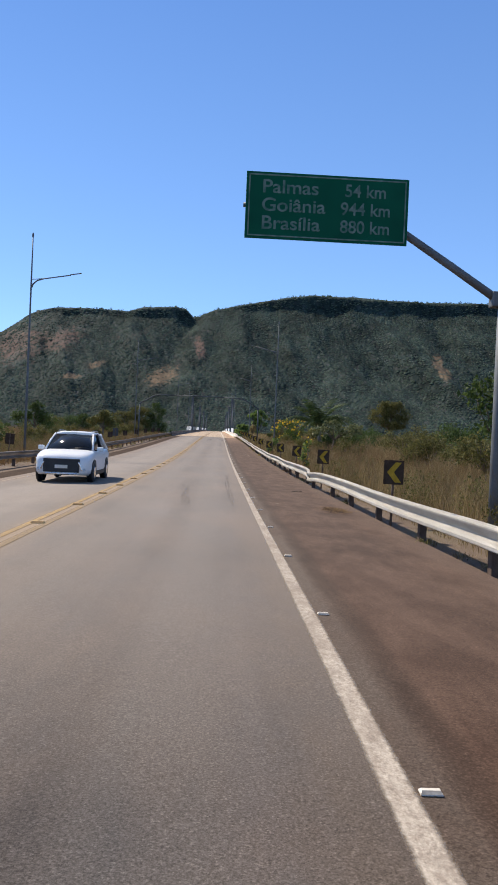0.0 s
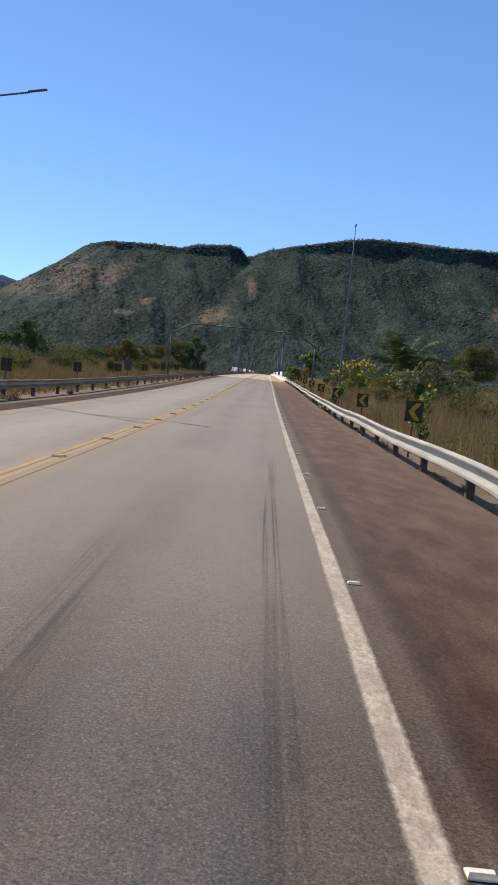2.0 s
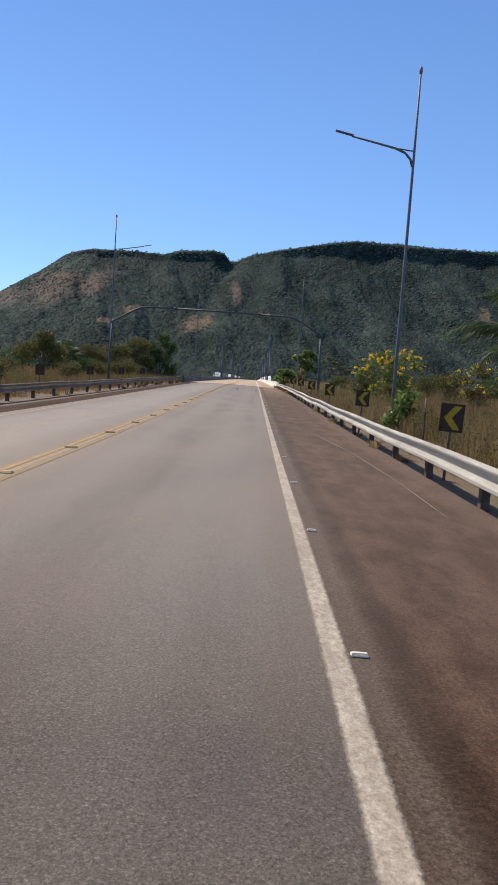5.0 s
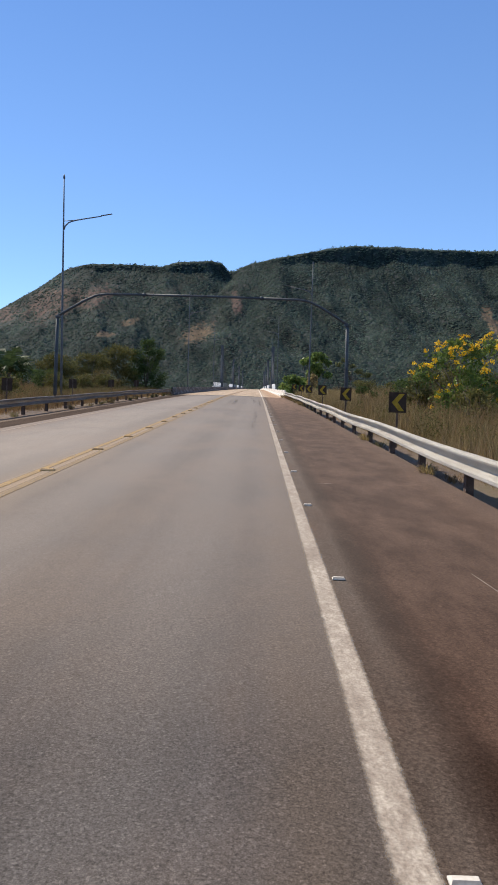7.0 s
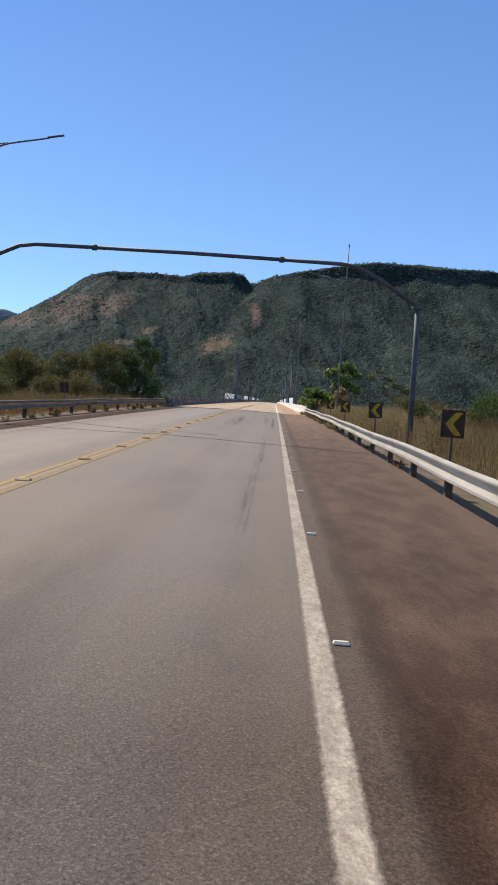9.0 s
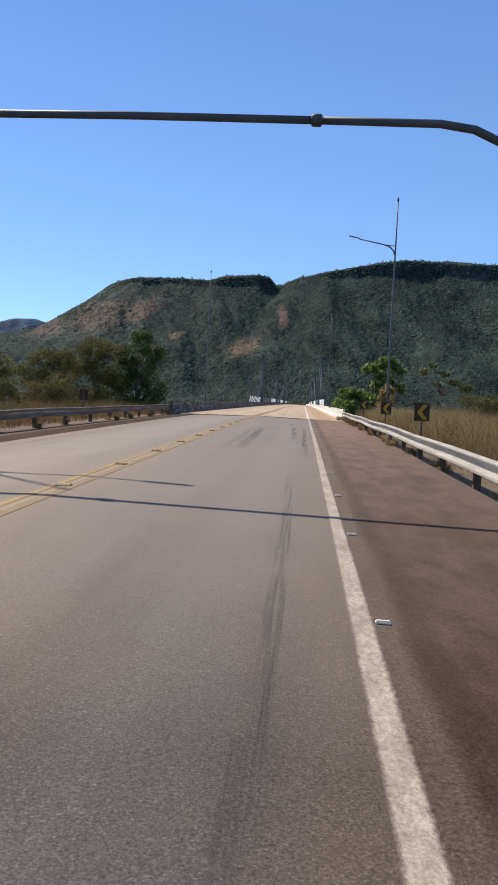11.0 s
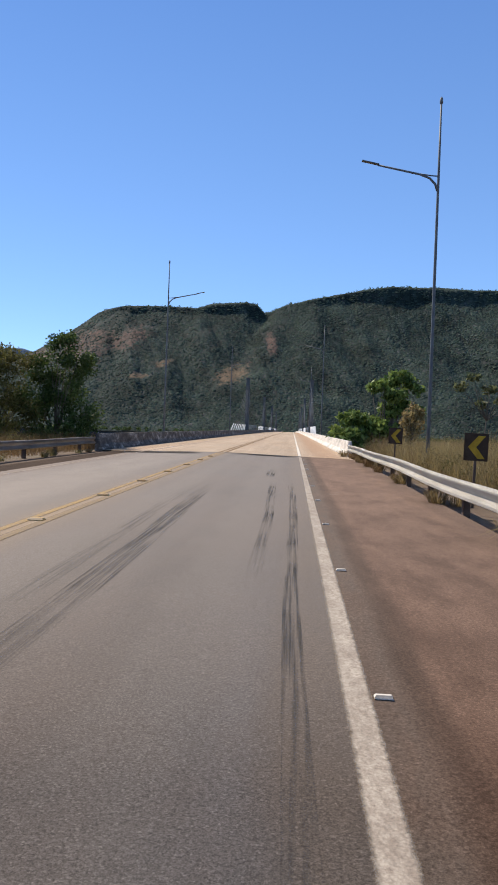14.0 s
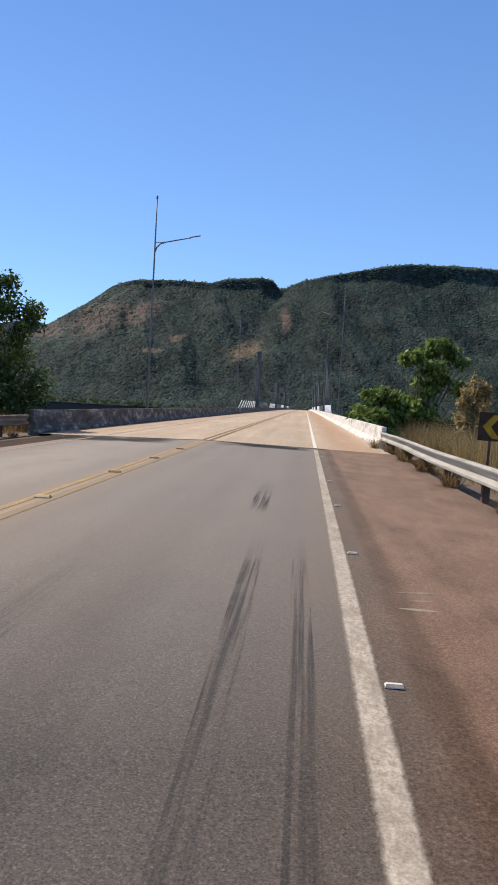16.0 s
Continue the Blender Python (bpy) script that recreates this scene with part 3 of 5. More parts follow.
def slope_woods(name, count, seed, bare, mat):
    """Single tree crowns standing on the mountain's slope, thinner on bare ground; each a small uneven dome."""
    g = np.random.default_rng(seed)
    n_row, n_col = MX.shape
    col = g.uniform(60, n_col - 60, count)
    row = g.uniform(1, 168.5, count)
    i, j = row.astype(int), col.astype(int)
    u, v = row - i, col - j

    def at(grid):
        return (grid[i, j] * (1 - v) + grid[i, j + 1] * v) * (1 - u) + (grid[i + 1, j] * (1 - v) + grid[i + 1, j + 1] * v) * u

    x, y, z, b = at(MX), at(MY), at(MZ), at(bare)
    streak = fractal((x - 0.75 * z) / 16.0, z / 80.0, 3, seed + 2)
    keep = g.uniform(0, 1, count) > np.clip(3.0 * (b + 0.85 * (streak - 0.5)) - 0.35, 0.0, 0.84)
    x, y, z = x[keep], y[keep], z[keep]
    k = len(x)
    r = g.uniform(2.5, 4.7, k) * np.where(g.uniform(0, 1, k) < 0.06, 1.4, 1.0)
    w = np.arange(5) * 2 * math.pi / 5
    dome = np.concatenate([[(0, 0, 1)], np.stack([0.68 * np.cos(w), 0.68 * np.sin(w), 0 * w + 0.72], -1), np.stack([np.cos(w + 0.5), np.sin(w + 0.5), 0 * w - 0.25], -1)])
    nxt = (np.arange(5) + 1) % 5
    tri = np.concatenate([np.stack([0 * nxt, np.arange(5) + 1, nxt + 1], -1), np.stack([np.arange(5) + 1, np.arange(5) + 6, nxt + 1], -1), np.stack([nxt + 1, np.arange(5) + 6, nxt + 6], -1)])
    lump = dome[None] * g.uniform(0.75, 1.25, (k, 11, 1)) * r[:, None, None] * np.array([1, 1, 0.54])
    V = lump + np.stack([x, y, z - 0.34 * r], -1)[:, None, :]
    F = np.arange(k)[:, None, None] * 11 + tri[None]
    woods = arrays_mesh(name, V.reshape(-1, 3), F.reshape(-1, 3), mat)
    woods.polygons.foreach_set("use_smooth", np.ones(len(woods.polygons), dtype=bool))
    return tagged(new(name, woods), "dense green woods on the mountain slope, bluish haze in their colour", "woods", kind="stuff")


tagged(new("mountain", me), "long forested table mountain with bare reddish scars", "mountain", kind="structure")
slope_woods("slope_woods", 78000, 61, np.maximum(red_ground, tan_ground), HAZED_WOODS)
me2 = mountain("far_hill", -3600, -900, 12.0, 3300, 4100, 4600, lambda x: np.interp(x, [-3600, -2600, -2000, -1750, -1590, -1480, -1390, -1000], [300, 330, 345, 372, 418, 422, 398, 250]), HAZED_FOREST_FAR, 17, 60)[0]
tagged(new("far_hill", me2), "distant wooded hill behind the mountain, blue haze in its colour", "hill", kind="structure")

# ---- road ----
Y0, Y1 = -60.0, JOINT_Y
ys = np.arange(Y0, Y1 + 0.1, 1.0)
me = ribbon("road", [-4.35, -2, 0, 2, 3.985], ys, 0.0, ASPHALT)
tagged(new("road", me), "worn grey-brown asphalt highway with two lanes", "road", kind="structure")
for nm, a, b in (("shoulder_right", 3.985, 6.74), ("shoulder_left", -5.45, -4.35)):
    me = ribbon(nm, np.linspace(a, b, 5), ys, -0.003, SHOULDER if a > 0 else SHOULDER_LEFT)
    tagged(new(nm, me), "dusty dark reddish-brown paved shoulder", "shoulder", kind="structure")
for nm, a, b, lift in (("gutter_right", 6.74, 7.6, -0.12), ("gutter_left", -7.4, -5.45, -0.065)):
    me = ribbon(nm, np.linspace(a, b, 5), ys, lift, GUTTER)
    tagged(new(nm, me), "pale dirty concrete strip under the guard rail", "gutter", kind="structure")
for nm, x, side in (("pavement_edge_right", 6.74, 1), ("pavement_edge_left", -5.45, -1)):
    bm = bmesh.new()
    rows = [[bm.verts.new((x + side * u, yy, float(road_z(x, yy)) + v)) for u, v in ((0.0, -0.0035), (0.03, -0.03), (0.04, -0.16))] for yy in ys]
    for p, q in zip(rows, rows[1:]):
        bm.faces.new((p[0], p[1], q[1], q[0]))
        bm.faces.new((p[1], p[2], q[2], q[1]))
    tagged(part(nm, bm, SHOULDER, None), "broken dark edge of the pavement", "pavement edge", kind="structure")
dy = np.concatenate([np.arange(JOINT_Y, 320, 2.0), np.arange(320, 1300, 10.0)])
tagged(new("bridge_deck", ribbon("bridge_deck", [-6.6, -3, 0, 3, 6.6], dy, 0.004, DECK)), "pale dusty concrete bridge deck", "bridge deck", kind="structure")
# the deck's underside and the step of the joint
bm = bmesh.new()
for a, b in zip(dy[:-1:4], list(dy[4::4]) + [dy[-1]]):
    za, zb = float(crown(a)), float(crown(b))
    v = [bm.verts.new(c) for c in ((-7.0, a, za - 0.3), (7.0, a, za - 0.3), (7.0, b, zb - 0.3), (-7.0, b, zb - 0.3), (-4.0, a, za - 2.2), (4.0, a, za - 2.2), (4.0, b, zb - 2.2), (-4.0, b, zb - 2.2))]
    for f in ((0, 1, 2, 3), (4, 5, 6, 7), (0, 4, 7, 3), (1, 5, 6, 2)):
        bm.faces.new([v[i] for i in f])
bmesh.ops.remove_doubles(bm, verts=bm.verts[:], dist=0.001)
tagged(part("bridge_girder", bm, PYLON, None), "grey concrete girder carrying the bridge deck", "girder", kind="structure")
tagged(new("expansion_joint", ribbon("expansion_joint", [-4.3, -3, 0, 3, 4.2], [JOINT_Y - 0.24, JOINT_Y + 0.06], 0.007, RUBBER)), "dark rubber expansion joint across the road", "joint", kind="structure")

ye = np.arange(Y0, Y1 - 0.4, 1.0)
yb = np.concatenate([np.arange(JOINT_Y + 0.2, 320, 2.0), np.arange(320, 1300, 10.0)])
for nm, x, w, mat, lab in (("edge_line_right", 3.907, 0.15, LINE_WHITE, "worn dirty white edge line"), ("edge_line_left", -3.90, 0.135, LINE_FAINT, "faded dirty white edge line"),
                           ("centre_line_right", 0.14, 0.14, LINE_YELLOW[1], "worn yellow double centre line"), ("centre_line_left", -0.14, 0.14, LINE_YELLOW[0], "worn yellow double centre line")):
    tagged(new(nm, ribbon(nm, [x - w / 2 - 0.03, x + w / 2 + 0.03], ye, 0.005, mat)), lab, "road marking", kind="structure")
    tagged(new(nm + "_bridge", ribbon(nm + "_bridge", [x - w / 2 - 0.03, x + w / 2 + 0.03], yb, 0.010, LINE_BRIDGE if mat is LINE_WHITE else mat if mat is LINE_FAINT else LINE_OCHRE[x > 0])), lab + " on the bridge", "road marking", kind="structure")


def stud_mesh(w, l, h, mat, mat2):
    """A low road stud with sloping faces and a reflector on each."""
    bm = bmesh.new()
    lo = [bm.verts.new((sx * w / 2, sy * l / 2, 0)) for sx, sy in ((-1, -1), (1, -1), (1, 1), (-1, 1))]
    mid = [bm.verts.new((sx * w / 2, sy * l / 2, h * 0.35)) for sx, sy in ((-1, -1), (1, -1), (1, 1), (-1, 1))]
    hi = [bm.verts.new((sx * w * 0.42, sy * l * 0.22, h)) for sx, sy in ((-1, -1), (1, -1), (1, 1), (-1, 1))]
    for a, b in ((lo, mid), (mid, hi)):
        for i in range(4):
            f = bm.faces.new((a[i], a[(i + 1) % 4], b[(i + 1) % 4], b[i]))
            if a is mid and i in (0, 2):
                f.material_index = 1
    bm.faces.new(hi)
    me = bpy.data.meshes.new("stud")
    bm.to_mesh(me)
    bm.free()
    me.materials.append(mat)
    me.materials.append(mat2)
    return me


white_stud = stud_mesh(0.105, 0.055, 0.02, STUD_WHITE, REFLECTOR)
AMBER = plain("amber_reflector", (0.12, 0.06, 0.015), (0.22, 0.12, 0.03), 0.3, relief=0.0)
yellow_stud = stud_mesh(0.22, 0.13, 0.036, STUD_YELLOW, AMBER)
for k, y in enumerate(np.interp(np.arange(-9, 39), [-9, -1, 3, 8, 13, 18, 23, 27, 30, 34, 38], [-6.04, 23.00, 37.32, 55.49, 73.84, 92.60, 111.44, 124.70, 135.46, 150.18, 164.90])):
    ob = new("road_stud", white_stud)
    ob.location = (4.057, y, float(road_z(4.057, y)) + 0.001)
    tagged(ob, "small white reflective road stud beside the edge line", "road stud", "studs along the edge line")
for k, y in enumerate(np.interp(np.arange(-8, 36), [-8, 0, 2, 4, 8, 12, 20, 26, 28, 32, 33, 35], [7.0, 35.93, 42.79, 50.3, 64.79, 79.66, 109.77, 130.46, 137.71, 152.2, 156.01, 163.3])):
    ob = new("road_stud", yellow_stud)
    ob.location = (0.0, y, float(road_z(0, y)) + 0.001)
    tagged(ob, "worn yellow road stud on the double centre line", "road stud", "studs along the centre line")

# ---- guard rails ----
W_PROFILE = [(0.0, 0.178), (0.055, 0.174), (0.092, 0.158), (0.104, 0.138), (0.098, 0.112), (0.060, 0.060), (0.0, -0.006), (0.0, -0.026), (0.070, -0.066), (0.098, -0.092), (0.100, -0.138), (0.042, -0.168), (0.0, -0.172)]


def guard_rail(side, x, y0, y1, dent=None, pitch=3.7, steel=None):
    """Corrugated steel beam on short posts along the road; side is the way to the road."""
    thing = empty("guard_rail", (x, y0, float(road_z(x, y0))))
    base = Vector(thing.location)
    rnd = random.Random(int(x * 10) + 7)

    def lie(y):
        off, low = 0.0, 0.0
        if dent:
            d = math.exp(-abs(y - dent) / 0.9)
            off, low = 0.22 * d, -0.10 * d
        off += 0.03 * math.sin(y * 0.35 + x)
        return x + side * off, float(road_z(x, y)) + 0.50 + low + 0.015 * math.sin(y * 0.5)

    y = y0
    post_bm = box(bmesh.new(), (-0.055, -0.075, -0.45), (-0.045, 0.075, 0.62))
    box(post_bm, (-0.045, -0.075, -0.45), (0.075, -0.065, 0.62))
    box(post_bm, (-0.045, 0.065, -0.45), (0.075, 0.075, 0.62))
    post_me = bpy.data.meshes.new("post")
    post_bm.to_mesh(post_me)
    post_bm.free()
    post_me.materials.append(POST_STEEL)
    spacer_bm = box(bmesh.new(), (-0.05, -0.06, -0.14), (0.05, 0.06, 0.14), 0.008)
    spacer_me = bpy.data.meshes.new("spacer")
    spacer_bm.to_mesh(spacer_me)
    spacer_bm.free()
    spacer_me.materials.append(POST_STEEL)
    while y < y1 - 0.1:
        ye_ = min(y + pitch, y1)
        rows = []
        bm = bmesh.new()
        n = 12 if dent and abs(y + pitch / 2 - dent) < 5 else 3
        for i in range(n + 1):
            yy = y + (ye_ - y) * i / n + (0.12 if i == n and ye_ < y1 else 0)
            lx, lz = lie(yy)
            rows.append([bm.verts.new(Vector((lx + side * (u + (0.004 if i == n else 0)), yy, lz + v)) - base) for u, v in W_PROFILE])
        for a, b in zip(rows, rows[1:]):
            for k in range(len(W_PROFILE) - 1):
                bm.faces.new((a[k], a[k + 1], b[k + 1], b[k]))
        bmesh.ops.solidify(bm, geom=bm.faces[:], thickness=0.006)
        part("beam", bm, steel or ZINC, thing)
        lx, lz = lie(y + 0.02)
        po = part("post", post_me, None, thing)
        po.location = Vector((lx - side * 0.17, y + 0.02, lz - 0.50)) - base
        po.rotation_euler = (radians(rnd.uniform(-3, 3)), radians(rnd.uniform(-2, 2)), 0)
        sp = part("spacer", spacer_me, None, thing)
        sp.location = Vector((lx - side * 0.055, y + 0.02, lz)) - base
        y += pitch
    return thing


tagged(guard_rail(-1, 6.68, 8.0, 173.6, 47.8, 3.62), "long galvanised steel guard rail on rusty posts, dented", "guard rail")
tagged(guard_rail(1, -6.72, 19.0, 169.0, None, 3.7, ZINC_SHADED), "long weathered grey guard rail on rusty posts, darkened for its shaded side", "guard rail")

# ---- bridge parapets ----
PARAPET = [(-0.30, 0.0), (-0.30, 0.08), (-0.13, 0.33), (-0.08, 0.86), (0.10, 0.86), (0.12, 0.0)]


def parapet(side, x, y0, mat, label):
    bm = bmesh.new()
    rows = []
    for y in np.concatenate([[y0], np.arange(y0 + 3, 320, 6.0), np.arange(320, 1290, 12.0)]):
        z = float(road_z(x, y))
        rows.append([bm.verts.new((x + side * u, y, z + v - (0.25 if v == 0 else 0))) for u, v in PARAPET])
    for a, b in zip(rows, rows[1:]):
        for k in range(len(PARAPET) - 1):
            bm.faces.new((a[k], a[k + 1], b[k + 1], b[k]))
    bm.faces.new(rows[0])
    return tagged(part("bridge_parapet", bm, mat, None), label, "parapet")


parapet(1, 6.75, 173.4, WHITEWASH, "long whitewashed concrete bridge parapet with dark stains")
parapet(-1, -6.5, 169.0, SHADED_STAINED_CONCRETE, "long grey concrete bridge parapet, stained and darkened for its shaded side")

# ---- lamps ----


def street_lamp():
    """Slim tapered pole with a curved arm, a flat lamp and a bare rod on top."""
    t = empty("street_lamp")
    part("pole", tube(bmesh.new(), [(0, 0, -2.6), (0, 0, 4), (0, 0, 10.4), (0, 0, 13.0)], [0.085, 0.068, 0.05, 0.036], 12), POLE, t)
    part("finial", tube(bmesh.new(), [(0, 0, 12.98), (0, 0, 13.05), (0, 0, 13.2), (0, 0, 13.28)], [0.03, 0.07, 0.06, 0.015], 10), POLE, t)
    arm = part("arm", tube(bmesh.new(), [(-0.03, 0, 9.75), (-0.12, 0, 10.0), (-0.35, 0, 10.22), (-0.75, 0, 10.36), (-2.45, 0, 10.68)], [0.05, 0.05, 0.045, 0.042, 0.036], 8), POLE, t)
    part("bracket", tube(bmesh.new(), [(-0.03, 0, 10.3), (-0.3, 0, 10.32), (-0.7, 0, 10.37)], [0.025, 0.025, 0.025], 6), POLE, t)
    bm = box(bmesh.new(), (-3.1, -0.09, 10.685), (-2.4, 0.09, 10.72), 0.012)
    for v in bm.verts:
        v.co.z += (-2.4 - v.co.x) * 0.19
    part("lamp_head", bm, POLE, t)
    return tagged(t, "tall slim grey street lamp with one curved arm", "street lamp", "lamps along the road")


lamp = street_lamp()
places = [(8.5, 93.5, -0.3, 0), (8.6, 32.0, 0.0, 0), (8.62, 159.7, 1.6, 0), (-9.45, 68.0, 0.66, 180), (-9.68, 132.2, 1.87, 180), (-6.64, 189.5, 2.1, 180),
          (6.95, 222.0, 2.2, 0), (-6.64, 251.0, 2.6, 180), (6.95, 284.0, 2.7, 0)]
for k, (x, y, z, turn) in enumerate(places):
    m = pose(x, y, z, 0, 0, turn)
    if x < -9 or y == 93.5:
        m = m @ Matrix.Diagonal((1.1 if x < 0 else 0.93, 1, 1, 1))
    if k == 0:
        lamp.matrix_basis = m
    else:
        copy_thing(lamp, m)

# ---- gantries and signs ----


def gantry(y):
    t = empty("gantry", (0, y, float(crown(y))))
    for s, zb in ((-1, -0.45), (1, -0.45)):
        po = part("post", tube(bmesh.new(), [(s * 8.55, 0, zb), (s * 8.5, 0, 2.5), (s * 8.45, 0, 4.95)], [0.11, 0.10, 0.09], 14), GANTRY_GREY, t)
        part("base_plate", box(bmesh.new(), (s * 8.55 - 0.3, -0.3, -0.22), (s * 8.55 + 0.3, 0.3, -0.17), 0.01), GANTRY_GREY, t)
        part("knee_flange", box(bmesh.new(), (s * 8.41 - 0.14, -0.12, 4.91), (s * 8.41 + 0.14, 0.12, 5.04), 0.02), GANTRY_GREY, t)
        part("knee", tube(bmesh.new(), [(s * 8.5, 0, 4.98), (s * 6.9, 0, 5.95), (s * 6.2, 0, 6.27), (s * 5.6, 0, 6.36), (s * 3.42, 0, 6.38)], [0.078, 0.076, 0.074, 0.072, 0.07], 12), GANTRY_GREY, t)
        part("flange", tube(bmesh.new(), [(s * 3.52, 0, 6.38), (s * 3.50, 0, 6.38), (s * 3.34, 0, 6.38), (s * 3.32, 0, 6.38)], [0.065, 0.11, 0.11, 0.065], 12), GANTRY_GREY, t)
    part("beam", tube(bmesh.new(), [(-3.4, 0, 6.38), (0, 0, 6.40), (3.4, 0, 6.38)], [0.07, 0.07, 0.07], 12), GANTRY_GREY, t)
    return tagged(t, "bare grey steel pipe gantry spanning the road", "gantry")


gantry(126.5)


def text_mesh(body, size, mat):
    cu = bpy.data.curves.new("lettering", "FONT")
    cu.body = body
    cu.size = size
    cu.extrude = 0.002
    cu.offset = 0.004
    ob = bpy.data.objects.new("lettering", cu)
    scene.collection.objects.link(ob)
    me = bpy.data.meshes.new_from_object(ob.evaluated_get(bpy.context.evaluated_depsgraph_get()))
    bpy.data.objects.remove(ob)
    me.materials.clear()
    me.materials.append(mat)
    xs = [v.co.x for v in me.vertices]
    return me, min(xs), max(xs)


def direction_sign():
    t = empty("direction_sign", (8.50, 34.1, float(road_z(8.4, 34.1)) - 0.1))
    bx_, by_, bz_ = t.location
    rel = lambda x, y, z: (x - bx_, y - by_, z - bz_)
    part("post", tube(bmesh.new(), [(0.04, 0, -0.3), (0.02, 0, 2.5), (0, 0, 4.8)], [0.15, 0.13, 0.11], 14), POLE, t)
    part("base_plate", box(bmesh.new(), (-0.3, -0.3, 0.0), (0.3, 0.3, 0.05), 0.01), POLE, t)
    part("knee_flange", box(bmesh.new(), (-0.26, -0.13, 4.66), (0.12, 0.13, 4.96), 0.03), POLE, t)
    part("arm", tube(bmesh.new(), [(0, 0.0, 4.74), rel(7.4, 34.12, 5.05), rel(6.3, 34.12, 5.73), rel(5.95, 34.12, 5.92), rel(5.4, 34.12, 6.0), rel(3.28, 34.12, 6.02)], [0.085, 0.08, 0.075, 0.07, 0.06, 0.045], 12), POLE, t)
    panel = part("panel", box(bmesh.new(), rel(3.32, 33.90, 5.33), rel(6.47, 33.94, 6.61), 0.012), SIGN_GREEN, t, "dark green painted sign panel")
    for x in (4.0, 5.8):
        part("clamp", box(bmesh.new(), rel(x - 0.05, 33.945, 5.4), rel(x + 0.05, 34.06, 6.5), 0.005), SIGN_BACK, t)
    for nm, lo, hi in (("border", (3.37, 6.54), (6.42, 6.565)), ("border", (3.37, 5.375), (6.42, 5.40)), ("border", (3.37, 5.40), (3.395, 6.54)), ("border", (6.395, 5.40), (6.42, 6.54))):
        part(nm, box(bmesh.new(), rel(lo[0], 33.893, lo[1]), rel(hi[0], 33.8995, hi[1])), SIGN_WHITE, panel)
    for row, (word, dist, z) in enumerate((("Palmas", "54 km", 6.215), ("Goiânia", "944 km", 5.865), ("Brasília", "880 km", 5.52))):
        for body, x in ((word, 3.62), (dist, 5.15 if row else 5.22)):
            wide = 1.12 if body == word else 0.95
            me, a, b = text_mesh(body, 0.36 if body == word else 0.34, SIGN_WHITE)
            ob = part("lettering", me, None, panel, "faded white lettering")
            ob.scale = (wide, 1, 1)
            ob.rotation_euler = (radians(90), 0, 0)
            ob.location = rel(x, 33.894, z)
    return tagged(t, "dark green road sign on a grey cantilever pole", "road sign")


direction_sign()


def chevron_sign():
    """Black plate with a yellow arrow on a thin post; it faces the traffic."""
    t = empty("chevron_sign")
    part("post", box(bmesh.new(), (-0.025, 0.004, -1.2), (0.025, 0.044, 0.27), 0.004), POST_STEEL, t)
    part("plate", box(bmesh.new(), (-0.23, -0.004, -0.27), (0.23, 0.003, 0.27), 0.0015), CHEVRON_BLACK, t, "black sign plate")
    bm = bmesh.new()
    pts = [(-0.155, 0.0), (0.035, 0.225), (0.175, 0.225), (0.0, 0.0), (0.175, -0.225), (0.035, -0.225)]
    front = [bm.verts.new((x, -0.008, z)) for x, z in pts]
    backv = [bm.verts.new((x, -0.0045, z)) for x, z in pts]
    bm.faces.new((front[0], front[3], front[2], front[1]))
    bm.faces.new((front[0], front[5], front[4], front[3]))
    for i in range(6):
        bm.faces.new((front[i], front[(i + 1) % 6], backv[(i + 1) % 6], backv[i]))
    part("arrow", bm, CHEVRON_YELLOW, t, "faded yellow arrow")
    return tagged(t, "black chevron sign with a faded yellow arrow on a thin post", "chevron sign", "chevron signs along the road")


chev = chevron_sign()
rnd = random.Random(5)
ALONG = [(6.92, 36.0, 1.13), (6.98, 47.6, 1.20), (7.05, 57.9, 1.22), (7.12, 68.8, 1.18), (7.11, 80.0, 1.18), (7.08, 91.5, 1.20), (7.05, 102.5, 1.26),
         (7.02, 113.8, 1.30), (7.0, 124.8, 1.34), (7.0, 135.6, 1.30), (7.08, 146.0, 1.28), (7.0, 156.8, 1.36)]
for k, (x, y, z) in enumerate(ALONG):
    m = pose(x, y, float(road_z(x, y)) + z, 0, rnd.uniform(-2.5, 2.5), rnd.uniform(-6, 6))
    if k == 0:
        chev.matrix_basis = m
    else:
        copy_thing(chev, m)
for k in range(10):
    y = 46.0 + 11.5 * k
    copy_thing(chev, pose(-7.5, y, float(road_z(-7.5, y)) + 1.25, 0, rnd.uniform(-2.5, 2.5), 180 + rnd.uniform(-6, 6)))

# ---- the cable-stayed part of the bridge ----


def pylon(side, x, y):
    z = float(road_z(6.5, y))
    t = empty("bridge_pylon", (x, y, z))
    bm = bmesh.new()
    box(bm, (-0.55, -0.9, -7.5), (0.55, 0.9, 13.5), 0.06)
    for v in bm.verts:
        if v.co.z > 5:
            v.co.x *= 0.75
            v.co.y *= 0.7
    part("mast", bm, PYLON, t)
    part("cap", box(bmesh.new(), (-0.5, -0.75, 13.5), (0.5, 0.75, 13.75), 0.04), PYLON, t)
    for s in (-1, 1):
        for k in range(8):
            d = s * (12 + 5.6 * k)
            zt = 6.5 + 0.8 * k
            zd = float(road_z(6.5, y + d)) - z + 0.2
            way = Vector((0, -d, zt - zd))
            a = Vector((-side * 0.15, d, zd))
            low = a + way * (1.9 / way.z)
            st = part("stay", tube(bmesh.new(), [low, a + way], [0.035, 0.035], 6), CABLE, t)
            part("sheath", tube(bmesh.new(), [a, low], [0.085, 0.085], 8), SHEATH, st, "white protective pipe")
    return tagged(t, "slender grey concrete bridge mast with fanned stay cables", "bridge mast", "masts along the bridge")


